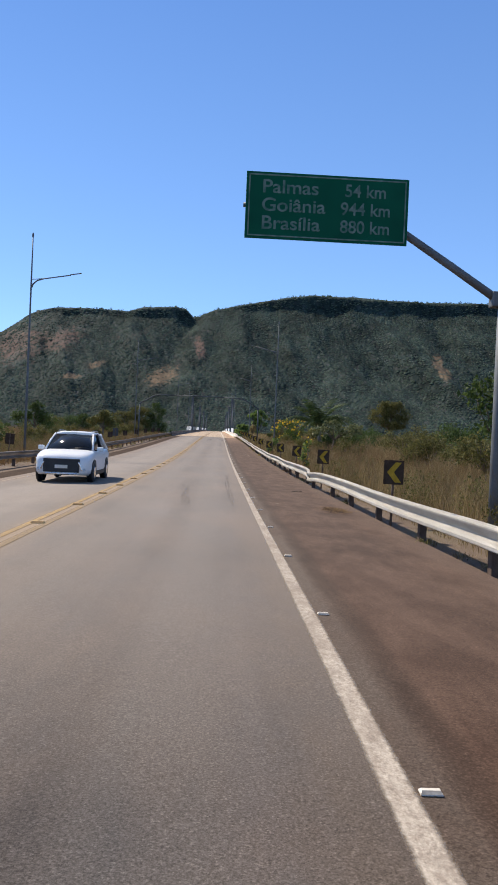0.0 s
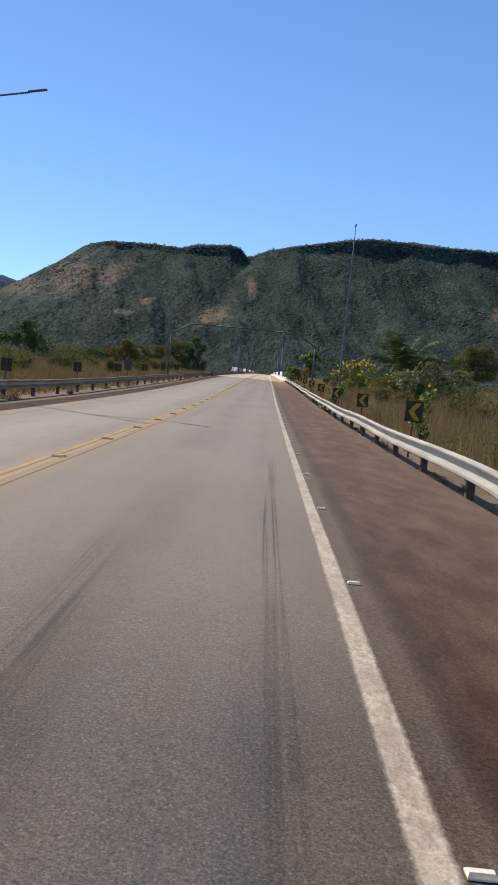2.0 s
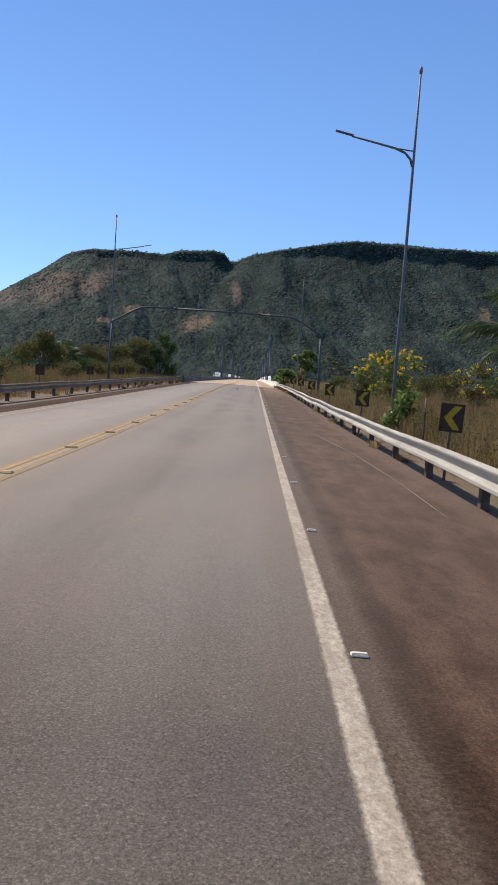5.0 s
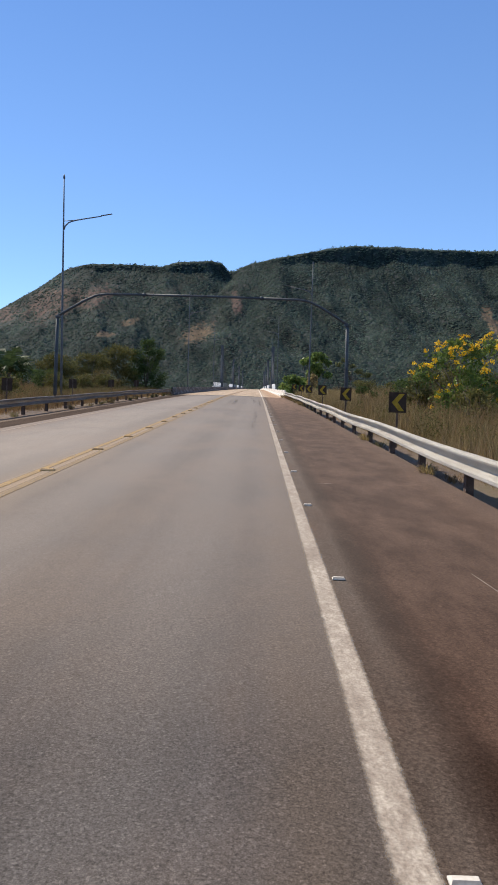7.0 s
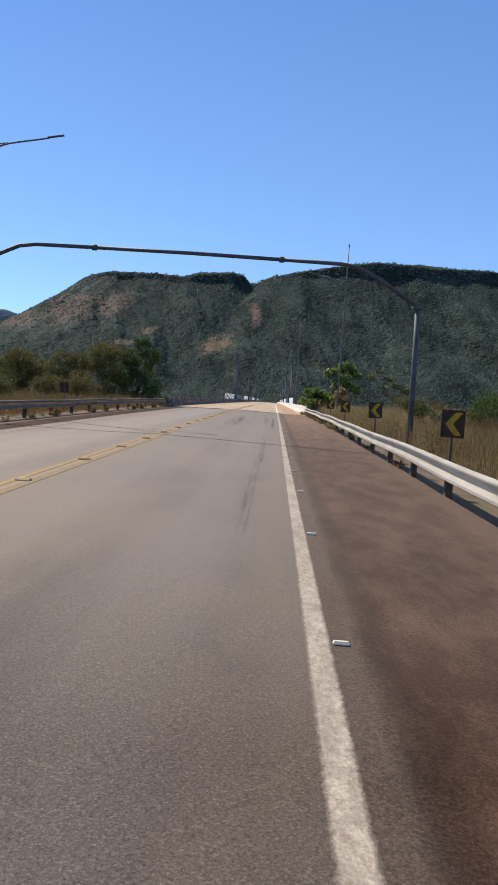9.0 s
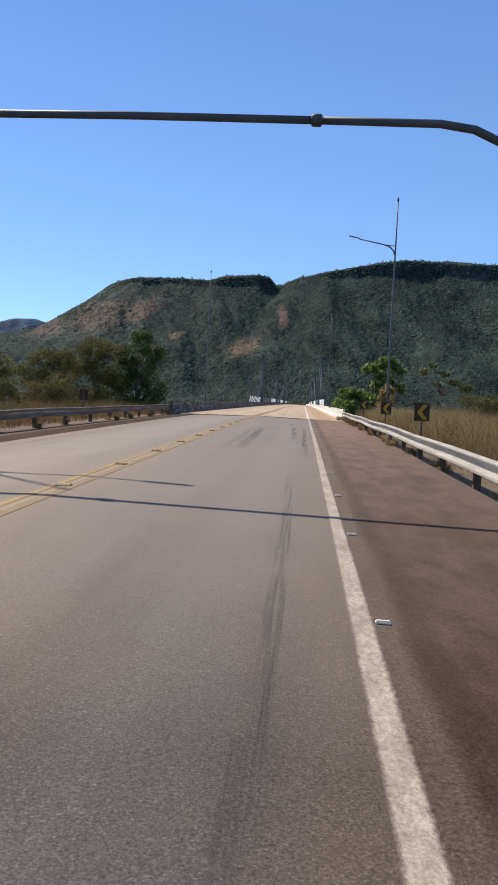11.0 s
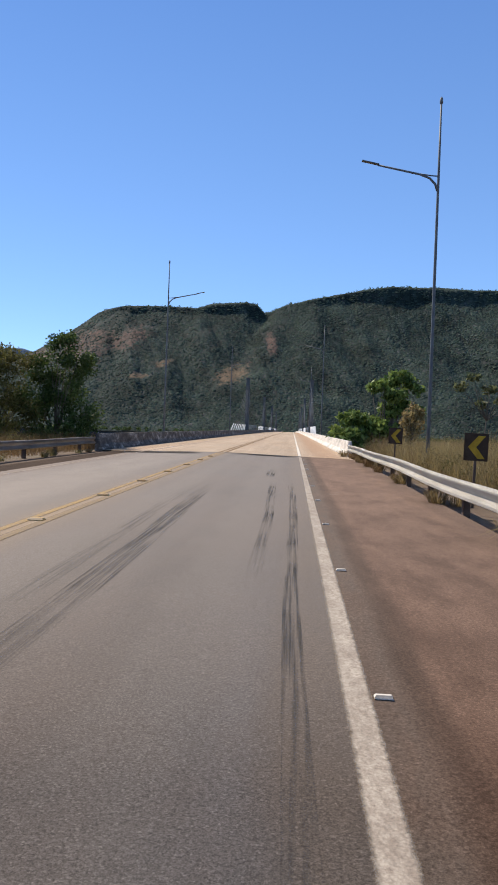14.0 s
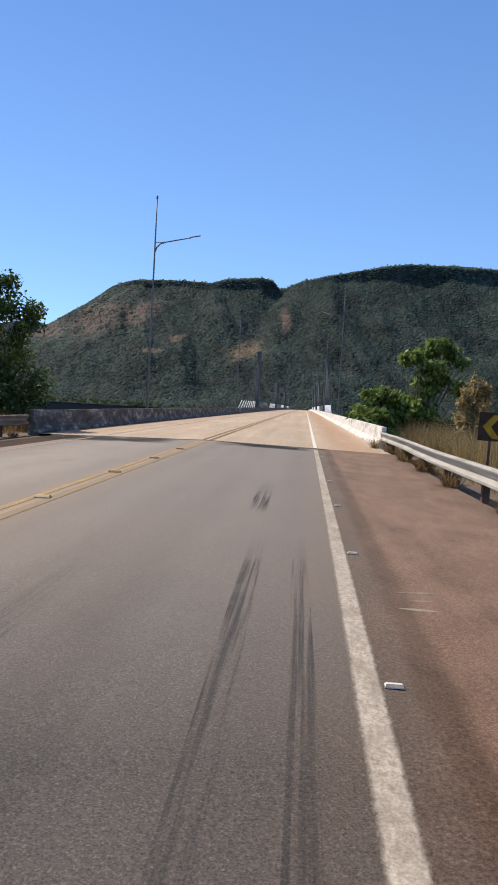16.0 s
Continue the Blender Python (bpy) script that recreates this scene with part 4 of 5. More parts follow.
for y in (316.0, 424.0, 532.0, 640.0):
    for s in (-1, 1):
        pylon(s, s * 7.9, y)

# ---- plants ----


def lie(x, y):
    return float(ground_z(np.array([float(x)]), np.array([float(y)]))[0])


def blades(name, xs, ys, zs, high, wide, mat, seed, lean=0.35):
    """Many grass blades as one mesh: each a bent, tapering strip."""
    g = np.random.default_rng(seed)
    n = len(xs)
    a = g.uniform(0, 2 * math.pi, n)
    b = g.uniform(0, 2 * math.pi, n)
    bend = high * g.uniform(0.05, lean, n)
    base = np.stack([xs, ys, zs - 0.05], -1)
    side = np.stack([np.cos(a), np.sin(a), np.zeros(n)], -1) * (wide / 2)[:, None]
    out = np.stack([np.cos(b) * bend, np.sin(b) * bend, np.zeros(n)], -1)
    up = np.stack([np.zeros(n), np.zeros(n), high], -1)
    mid = base + 0.55 * up + 0.3 * out
    tip = base + up + out
    V = np.stack([base - side, base + side, mid + 0.8 * side, mid - 0.8 * side, tip + 0.15 * side, tip - 0.15 * side], 1).reshape(-1, 3)
    k = np.arange(n)[:, None] * 6
    Q = np.concatenate([k + np.array([[0, 1, 2, 3]]), k + np.array([[3, 2, 4, 5]])], 0)
    return arrays_mesh(name, V, Q, mat)


def field(x0, x1, y0, y1, count, seed, clump=2.0, keep=0.4):
    """Points of a meadow, in drifts."""
    g = np.random.default_rng(seed)
    x = g.uniform(x0, x1, count)
    y = g.uniform(y0, y1, count)
    w = fractal(x / clump, y / clump, 3, seed)
    ok = w > keep * g.uniform(0.75, 1.25, count)
    return x[ok], y[ok], w[ok]


def meadow(name, x0, x1, y0, y1, count, tall, wide, mat, seed, label, clump=2.0, keep=0.4, lean=0.35):
    x, y, w = field(x0, x1, y0, y1, count, seed, clump, keep)
    g = np.random.default_rng(seed + 1)
    h = tall * g.uniform(0.45, 1.0, len(x)) * (0.6 + 0.8 * w)
    me = blades(name, x, y, ground_z(x, y), h, wide * g.uniform(0.6, 1.4, len(x)), mat, seed + 2, lean)
    return tagged(new(name, me), label, "grass", kind="stuff")


meadow("low_grass", 7.45, 9.2, 5, 178, 34000, 0.42, 0.012, DRY_GRASS, 11, "short dry yellow-brown grass behind the rail", 1.2, 0.36, 0.9)
meadow("dry_grass", 8.1, 15.0, 10, 182, 85000, 1.15, 0.011, DRY_GRASS, 21, "tall dry yellow-brown grass beside the road", 2.2, 0.40, 0.6)
meadow("dry_grass", 13.0, 45.0, 20, 186, 70000, 1.65, 0.022, DRY_GRASS, 31, "tall dry yellow-brown grass beside the road", 5.0, 0.40, 0.6)
meadow("green_grass", 8.2, 30.0, 20, 182, 60000, 0.95, 0.014, GREEN_GRASS, 41, "rough green-brown grass among the dry stems", 2.6, 0.50, 0.7)
meadow("low_grass", -9.5, -7.3, 25, 178, 26000, 0.45, 0.016, BROWN_GRASS, 51, "short dry reddish-brown grass behind the rail", 1.3, 0.38, 0.9)
meadow("dry_grass", -20.0, -8.2, 30, 176, 70000, 0.95, 0.018, BROWN_GRASS, 61, "tall dry brown grass beside the road", 2.4, 0.38, 0.6)
meadow("dry_grass", -55.0, -18.0, 40, 178, 50000, 1.5, 0.035, BROWN_GRASS, 71, "tall dry brown grass beside the road", 4.0, 0.38, 0.6)
meadow("green_grass", -26.0, -8.4, 30, 176, 45000, 1.0, 0.02, GREEN_GRASS, 81, "rough green-brown grass among the dry stems", 2.6, 0.46, 0.7)
meadow("golden_grass", 8.2, 14.0, 136, 172, 24000, 1.25, 0.012, GOLD_GRASS, 95, "tall golden grass around the lamp post", 1.8, 0.42, 1.1)
meadow("brown_grass", 8.3, 24.0, 15, 182, 60000, 1.55, 0.014, BROWN_GRASS, 91, "tall brown grass in dark drifts", 3.5, 0.5, 0.6)


def leaves(blobs, count, size, seed, droop=0.3):
    """Leaf blades filling round clumps, denser at their skins, with gaps. blobs: x, y, z, radius, height radius."""
    g = np.random.default_rng(seed)
    B = np.array(blobs, float)
    share = B[:, 3] ** 2
    pick = g.choice(len(B), count, p=share / share.sum())
    b = B[pick]
    d = g.normal(size=(count, 3))
    d /= np.linalg.norm(d, axis=1)[:, None]
    # sprays: leaves gather round a few hundred twig ends
    twigs = g.normal(size=(len(B) * 26, 3))
    twigs /= np.linalg.norm(twigs, axis=1)[:, None]
    t = twigs[pick * 26 + g.integers(0, 26, count)]
    d = 0.45 * d + t
    r = g.uniform(0.45, 1.0, count) ** 0.6
    c = b[:, :3] + d * r[:, None] * np.stack([b[:, 3], b[:, 3], b[:, 4]], -1) * 0.78
    a = g.normal(size=(count, 3))
    a[:, 2] -= droop
    a /= np.linalg.norm(a, axis=1)[:, None]
    s = np.cross(a, g.normal(size=(count, 3)))
    s /= np.linalg.norm(s, axis=1)[:, None] + 1e-9
    L = size * g.uniform(0.6, 1.3, count)[:, None]
    V = np.stack([c - a * L * 0.5, c + s * L * 0.24, c + a * L * 0.5, c - s * L * 0.24], 1).reshape(-1, 3)
    Q = np.arange(count * 4).reshape(-1, 4)
    return V, Q


def tree(name, x, y, blobs, leaf, count, size, seed, label, category, girth=0.13, sink=0.0, bloom=0):
    """Trunk and limbs that reach into clumps of leaves; the clumps are given from the foot."""
    z = lie(x, y) - sink
    t = empty(name, (x, y, z))
    g = random.Random(seed)
    bm = bmesh.new()
    top = sum((Vector(b[:3]) for b in blobs), Vector()) / len(blobs)
    fork = Vector((top.x * 0.3, top.y * 0.3, max(0.35, min(b[2] - b[4] * 0.5 for b in blobs) * 0.8)))
    mid = fork * 0.5 + Vector((g.uniform(-0.1, 0.1), g.uniform(-0.1, 0.1), 0))
    tube(bm, [(0, 0, -0.4), mid, fork], [girth, girth * 0.85, girth * 0.7], 8)
    for b in blobs:
        for k in range(3):
            end = Vector(b[:3]) + Vector((g.uniform(-0.6, 0.6) * b[3], g.uniform(-0.6, 0.6) * b[3], g.uniform(-0.1, 0.6) * b[4]))
            half = fork.lerp(end, 0.5) + Vector((g.uniform(-0.2, 0.2), g.uniform(-0.2, 0.2), g.uniform(0, 0.25)))
            tube(bm, [fork, half, end], [girth * 0.5, girth * 0.3, girth * 0.08], 6)
    part("trunk", bm, BARK, t)
    V, Q = leaves(blobs, count, size, seed)
    part("crown", arrays_mesh("crown", V, Q, leaf), None, t)
    if bloom:
        up = []
        for b in blobs:
            for k in range(11):
                w, r, e = g.uniform(0, 2 * math.pi), g.uniform(0.7, 1.2), g.uniform(-0.3, 1.4)
                up.append((b[0] + b[3] * r * math.cos(w) * math.cos(e), b[1] + b[3] * r * math.sin(w) * math.cos(e), b[2] + b[4] * 1.25 * r * math.sin(e), 0.13, 0.10))
        V, Q = leaves(up, bloom, 0.10, seed + 5)
        part("blossom", arrays_mesh("blossom", V, Q, PETAL), None, t, "clusters of yellow flowers")
    return tagged(t, label, category)


def blob_bush(rx, h, n, seed):
    g = random.Random(seed)
    out = []
    for k in range(n):
        r = rx * g.uniform(0.38, 0.62)
        out.append((g.uniform(-0.6, 0.6) * rx, g.uniform(-0.6, 0.6) * rx, h * g.uniform(0.4, 0.85), r, h * g.uniform(0.18, 0.30)))
    return out


# at the bridge's head, beside the whitewashed parapet
tree("broadleaf_tree", 10.9, 193.0, [(-3.3, 0, 5.4, 1.3, 1.1), (-2.4, -1, 5.0, 1.5, 1.1), (-2.5, 0.5, 6.9, 1.3, 0.7), (-1.3, 0.3, 6.6, 1.3, 0.8), (-0.7, 0, 5.4, 1.3, 1.0), (-0.6, -0.4, 9.5, 0.9, 0.6), (0.3, 0.4, 9.9, 1.0, 0.6),
     (1.2, 0, 10.4, 1.0, 0.55), (2.1, 0.5, 10.0, 0.8, 0.7), (2.7, 0, 9.4, 0.55, 0.6), (0.9, -0.5, 8.9, 1.1, 0.7), (0.6, 0.2, 7.7, 1.1, 0.9), (0.2, -0.5, 6.3, 1.2, 0.9), (1.5, 0.3, 8.2, 0.8, 0.6), (2.7, 0, 7.6, 0.8, 0.5),
     (1.0, -0.6, 5.1, 0.9, 0.9), (0.7, -0.3, 3.9, 0.7, 0.8)], LEAF_BRIGHT, 6400, 0.48, 101, "bright green broadleaf tree beside the bridge head", "tree", 0.16, 0.0)
tree("thin_tree", 14.9, 176.0, [(-1.5, 0, 4.3, 0.5, 0.3), (-0.9, 0, 4.9, 0.5, 0.3), (0.1, 0, 4.2, 0.55, 0.3), (1.0, 0, 3.5, 0.6, 0.35), (2.0, 0.3, 3.1, 0.7, 0.35), (-0.3, 0.2, 3.3, 0.4, 0.3)], LEAF_GREYGREEN, 900, 0.30, 102, "thin tree with sparse dark green leaves", "tree", 0.05)
tree("dry_shrub", 9.75, 171.0, [(0, 0, 1.0, 0.55, 0.9), (0.3, 0.3, 1.9, 0.45, 0.8), (-0.3, 0.2, 1.7, 0.4, 0.7), (0.1, 0.2, 2.6, 0.35, 0.6), (-0.25, -0.2, 2.3, 0.3, 0.5), (0.4, 0, 2.5, 0.3, 0.4)], GOLD_GRASS, 2000, 0.20, 103, "dry straw-coloured shrub behind the guard rail", "shrub", 0.03)
# along the near side
tree("flowering_shrub", 11.7, 113.0, [(-1.7, 0, 2.5, 0.55, 0.4), (-1.1, -0.3, 3.1, 0.6, 0.45), (-0.3, 0.2, 3.6, 0.7, 0.45), (0.5, 0.2, 3.2, 0.7, 0.45), (1.2, 0, 3.7, 0.6, 0.4), (1.9, 0.3, 3.2, 0.6, 0.45), (0.2, -0.4, 2.2, 1.3, 0.7), (1.0, -0.2, 1.3, 1.2, 0.7), (-0.4, 0.2, 1.4, 0.9, 0.6)],
     LEAF_FRESH, 2900, 0.19, 104, "tall shrub covered in yellow flowers", "shrub", 0.05, 0.25, 2400)
tree("leafy_bush", 12.6, 110.6, [(0, 0, 0.8, 0.6, 0.45), (0.5, 0.2, 1.0, 0.5, 0.4), (-0.4, 0.1, 0.6, 0.4, 0.35)], LEAF_FRESH, 1300, 0.13, 107, "low bright green bush in dry grass", "bush", 0.04)
tree("flowering_shrub", 14.4, 103.0, [(-0.9, 0, 2.2, 0.7, 0.4), (0.3, 0.2, 2.7, 0.7, 0.35), (1.3, 0, 2.2, 0.6, 0.4), (0.2, 0, 1.4, 1.1, 0.5)], LEAF_OLIVE, 1800, 0.17, 105, "tall shrub with scattered yellow flowers", "shrub", 0.05, 0, 260)
tree("small_shrub", 8.15, 90.3, [(0, 0, 0.9, 0.5, 0.45), (0.25, 0.1, 1.3, 0.35, 0.35), (-0.25, 0, 0.6, 0.35, 0.3)], LEAF_BRIGHT, 620, 0.20, 106, "small fresh green shrub by the lamp post", "shrub", 0.03)
tree("broadleaf_shrub", 12.6, 82.5, [(-1.2, 0, 2.3, 0.9, 0.6), (0, 0, 2.7, 1.0, 0.7), (1.3, 0.2, 2.5, 1.1, 0.7), (2.2, 0.6, 2.6, 0.8, 0.5)], LEAF_GREYGREEN, 1250, 0.25, 107, "pale grey-green broadleaf shrub beside the palm", "shrub", 0.07)
tree("broadleaf_tree", 11.6, 42.5, [(-0.2, 0, 3.4, 0.9, 0.7), (0.7, 0.2, 3.9, 0.9, 0.6), (0.4, -0.2, 2.6, 1.0, 0.7)], LEAF, 1500, 0.22, 108, "slim green tree behind the sign post", "tree", 0.07)
tree("small_shrub", 7.75, 60.2, [(0, 0, 1.35, 0.26, 0.3), (0.15, 0.1, 1.75, 0.24, 0.22), (-0.12, 0, 0.95, 0.25, 0.25), (0.1, 0, 0.6, 0.2, 0.2)], LEAF_BRIGHT, 330, 0.15, 109, "small fresh yellow-green shrub among dry grass", "shrub", 0.03, 0, 60)
# on the far side of the road
tree("broadleaf_tree", -10.6, 174.5, [(1.6, 0, 1.8, 1.4, 1.5), (0.6, 0.3, 3.4, 1.6, 1.3), (1.3, -0.2, 4.8, 1.3, 1.1), (0.5, 0, 6.0, 1.1, 0.9), (-0.8, 0.4, 4.6, 1.4, 1.1), (-1.2, 0, 2.6, 1.5, 1.3), (0.2, 0, 0.6, 2.0, 1.0)], LEAF, 15000, 0.20, 121, "dense dark green tree at the bridge head", "tree", 0.09)
tree("olive_tree", -13.6, 173.0, [(1.0, 0, 5.0, 1.5, 1.0), (-0.4, 0.4, 5.2, 1.5, 1.0), (0.3, 0, 3.4, 1.8, 1.2), (-1.4, -0.2, 3.6, 1.6, 1.2), (1.2, 0.4, 2.0, 1.6, 1.2), (-0.6, 0, 1.2, 2.0, 1.1)], LEAF_OLIVE, 15000, 0.17, 122, "olive-green bushy tree behind the guard rail", "tree", 0.07)
tree("olive_tree", -16.2, 170.0, [(0.8, 0, 4.0, 1.4, 1.0), (-0.6, 0.4, 4.2, 1.5, 1.0), (0.3, 0, 2.4, 1.8, 1.2), (-1.6, -0.2, 2.8, 1.5, 1.1), (0, 0, 1.0, 2.0, 1.0)], LEAF_OLIVE, 13000, 0.17, 123, "olive-green bushy tree behind the guard rail", "tree", 0.07)
tree("dry_shrub", -14.2, 165.0, [(0, 0, 1.5, 1.4, 1.0), (1.4, 0.4, 1.2, 1.2, 0.9), (-1.4, -0.2, 1.4, 1.3, 0.9), (0.4, 0, 2.5, 1.0, 0.7)], LEAF_DRY, 5000, 0.14, 127, "dry brown shrubs behind the guard rail", "shrub", 0.04)
tree("broadleaf_tree", -17.5, 160.0, [(0, 0, 3.5, 1.5, 1.0), (-1.2, 0.4, 3.2, 1.4, 0.9), (1.1, 0, 3.0, 1.3, 1.0), (0, 0, 2.0, 1.7, 1.0), (0, 0, 0.9, 1.6, 0.8)], LEAF_OLIVE, 9500, 0.18, 124, "dark green tree behind dry grass", "tree", 0.10)
tree("broadleaf_tree", -22.5, 160.0, [(0, 0, 3.0, 1.6, 1.0), (-1.6, 0.4, 2.6, 1.5, 1.0), (1.5, 0, 2.4, 1.4, 1.0), (0, 0, 1.4, 1.9, 1.0)], LEAF, 8500, 0.19, 128, "dark green tree behind dry grass", "tree", 0.10)
tree("broadleaf_tree", -13.2, 124.0, [(0, 0, 3.0, 1.2, 0.8), (-1.3, 0.4, 2.6, 1.1, 0.8), (1.2, 0, 2.4, 1.0, 0.8), (0.2, 0, 3.7, 0.9, 0.6)], LEAF_OLIVE, 4200, 0.19, 125, "dark green tree behind dry grass", "tree", 0.11)
tree("broadleaf_tree", -16.0, 97.0, [(0, 0, 3.2, 1.2, 0.8), (-1.4, 0.4, 2.8, 1.2, 0.8), (1.2, 0, 2.6, 1.1, 0.8), (0.2, 0, 3.9, 1.0, 0.6)], LEAF, 4200, 0.19, 126, "dark green tree behind dry grass", "tree", 0.11)


tree("round_tree", 28.4, 130.0, [(-1.6, 0, 4.6, 1.7, 1.3), (0, 0.4, 5.4, 1.9, 1.4), (1.6, 0, 4.7, 1.7, 1.3), (0.2, -0.3, 3.6, 2.2, 1.2), (-0.8, 0, 6.2, 1.2, 0.8), (1.0, 0, 6.1, 1.2, 0.8)], LEAF_OLIVE, 8000, 0.26, 131, "round dark green tree standing in the scrub", "tree", 0.16)

SHRUBS_RIGHT = [(10.9, 84.5, 1.5, 1.9), (12.9, 86.0, 1.6, 2.0), (11.0, 110.0, 1.5, 1.7), (15.5, 112.0, 2.2, 2.5), (14.0, 135.0, 2.0, 2.3), (16.5, 74.0, 2.2, 2.6), (14.0, 58.0, 1.9, 2.3), (16.0, 140.0, 2.2, 2.6),
                (15.0, 162.0, 2.0, 2.4), (13.5, 48.0, 2.0, 2.4), (17.0, 62.0, 2.4, 3.0), (12.0, 70.0, 1.5, 2.0), (20.0, 78.0, 2.6, 3.2), (18.0, 96.0, 2.4, 2.8), (12.5, 117.0, 1.9, 3.1), (17.5, 126.0, 2.3, 2.6),
                (11.5, 138.0, 1.2, 1.6), (19.0, 147.0, 2.5, 3.0), (13.5, 154.0, 1.5, 2.0), (22.0, 165.0, 2.6, 3.2), (10.7, 116.0, 1.1, 2.7), (13.2, 122.0, 1.4, 2.6), (15.5, 92.0, 1.8, 2.8)]
SHRUBS_LEFT = [(-14.5, 90.0, 1.9, 2.3), (-12.0, 128.0, 1.6, 2.0), (-15.5, 148.0, 2.0, 2.5), (-13.0, 153.0, 1.7, 2.2), (-15.0, 104.0, 2.0, 2.4), (-12.5, 72.0, 1.6, 2.0), (-17.0, 84.0, 2.2, 2.8), (-11.8, 108.0, 1.5, 1.8),
               (-19.5, 116.0, 2.4, 3.0), (-12.6, 141.0, 1.6, 2.2), (-22.0, 133.0, 2.6, 3.2), (-23.0, 150.0, 2.6, 3.4), (-12.8, 160.0, 1.7, 2.4)]
for k, (x, y, rx, h) in enumerate(SHRUBS_RIGHT + SHRUBS_LEFT):
    leaf, word = ((LEAF_OLIVE, "olive-green"), (LEAF, "dark green"), (LEAF_OLIVE, "olive-green"))[k % 3]
    tree("roadside_shrub", x, y, blob_bush(rx * 0.8, h, 6, 800 + k), leaf, int(1300 * rx), 0.14, 820 + k, word + " shrub standing in dry grass", "shrub", 0.05)


def palm(x, y, crown_z, count, reach, seed, label):
    """Short palm: arching fronds, each with two rows of narrow leaflets."""
    z = lie(x, y)
    t = empty("palm", (x, y, z))
    g = random.Random(seed)
    part("trunk", tube(bmesh.new(), [(0, 0, -0.3), (0.05, 0, crown_z * 0.5), (0.08, 0, crown_z)], [0.17, 0.15, 0.16], 10), BARK, t)
    for k in range(count):
        az = 2 * math.pi * k / count + g.uniform(-0.25, 0.25)
        rise = g.uniform(0.45, 1.45)
        long = reach * g.uniform(0.8, 1.1)
        out = Vector((math.cos(az), math.sin(az), 0))
        side = Vector((-out.y, out.x, 0))
        pts = []
        for i in range(9):
            s = i / 8
            el = rise - 1.45 * s * s
            step = long / 8
            pts.append((pts[-1] + (out * math.cos(el) + Vector((0, 0, math.sin(el)))) * step) if pts else Vector((0.08, 0, crown_z)))
        bm = tube(bmesh.new(), pts, [0.03 * (1 - 0.85 * i / 8) for i in range(9)], 5)
        for i in range(2, 40):
            s = i / 40 * 8
            a = min(int(s), 7)
            p = pts[a].lerp(pts[a + 1], s - a)
            way = (pts[a + 1] - pts[a]).normalized()
            ll = 0.75 * math.sin(math.pi * min(1, 0.12 + i / 44)) + 0.12
            for sg in (-1, 1):
                d = (side * sg * 0.8 + way * 0.5 + Vector((0, 0, -0.25 + g.uniform(-0.25, 0.15)))).normalized() * ll
                w = way * 0.034
                q = [bm.verts.new(p - w), bm.verts.new(p + w), bm.verts.new(p + d * 0.6 + w * 0.8 + Vector((0, 0, -0.03))), bm.verts.new(p + d + Vector((0, 0, -0.14 * ll)))]
                bm.faces.new(q)
        part("frond", bm, PALM_LEAF, t)
    return tagged(t, label, "palm")


palm(12.2, 88.0, 2.7, 19, 3.9, 7, "short palm with long arching green fronds")
palm(-15.5, 139.0, 2.0, 16, 2.8, 9, "short palm with arching fronds behind dry grass")

# low leafy weeds among the grass
for nm, x0, x1, y0, y1, n, mat, seed in (("leafy_weeds", 8.2, 17, 15, 178, 260, LEAF_OLIVE, 11), ("dry_weeds", 7.9, 16, 15, 178, 260, LEAF_DRY, 12), ("leafy_weeds", -17, -8.2, 30, 174, 200, LEAF_OLIVE, 13),
                                         ("dry_weeds", -17, -7.9, 30, 174, 200, LEAF_DRY, 14)):
    gw = np.random.default_rng(seed)
    blobs = []
    for k in range(n):
        wx, wy, wh = gw.uniform(x0, x1), gw.uniform(y0, y1), gw.uniform(0.35, 1.1)
        blobs.append((wx, wy, lie(wx, wy) + wh * 0.6, wh * 0.55, wh * 0.55))
    V, Q = leaves(blobs, n * 170, 0.075, seed + 900)
    tagged(new(nm, arrays_mesh(nm, V, Q, mat)), "low leafy weeds among the roadside grass", "weeds", kind="stuff")

# scattered scrub further off, too many to count
g = np.random.default_rng(77)
for nm, x0, x1, y0, y1, n, mat, lo, hi, seed in (("scrub", 17, 60, 30, 180, 90, LEAF_OLIVE, 1.2, 2.6, 1), ("scrub", 20, 75, 30, 178, 70, LEAF, 1.5, 3.2, 2),
                                                  ("scrub", -60, -19, 40, 176, 80, LEAF_OLIVE, 1.2, 2.6, 3), ("scrub", -70, -22, 40, 174, 60, LEAF, 1.6, 3.4, 4)):
    blobs = []
    for k in range(n):
        bx_, by_, h = g.uniform(x0, x1), g.uniform(y0, y1), g.uniform(lo, hi)
        zz = lie(bx_, by_)
        for q in range(4):
            blobs.append((bx_ + g.uniform(-0.7, 0.7) * h * 0.6, by_ + g.uniform(-0.7, 0.7) * h * 0.6, zz + h * g.uniform(0.25, 0.8), h * 0.38, h * 0.25))
    V, Q = leaves(blobs, n * 420, 0.24, seed + 300)
    tagged(new(nm, arrays_mesh(nm, V, Q, mat)), "rough green scrub behind the roadside grass", "scrub", kind="stuff")

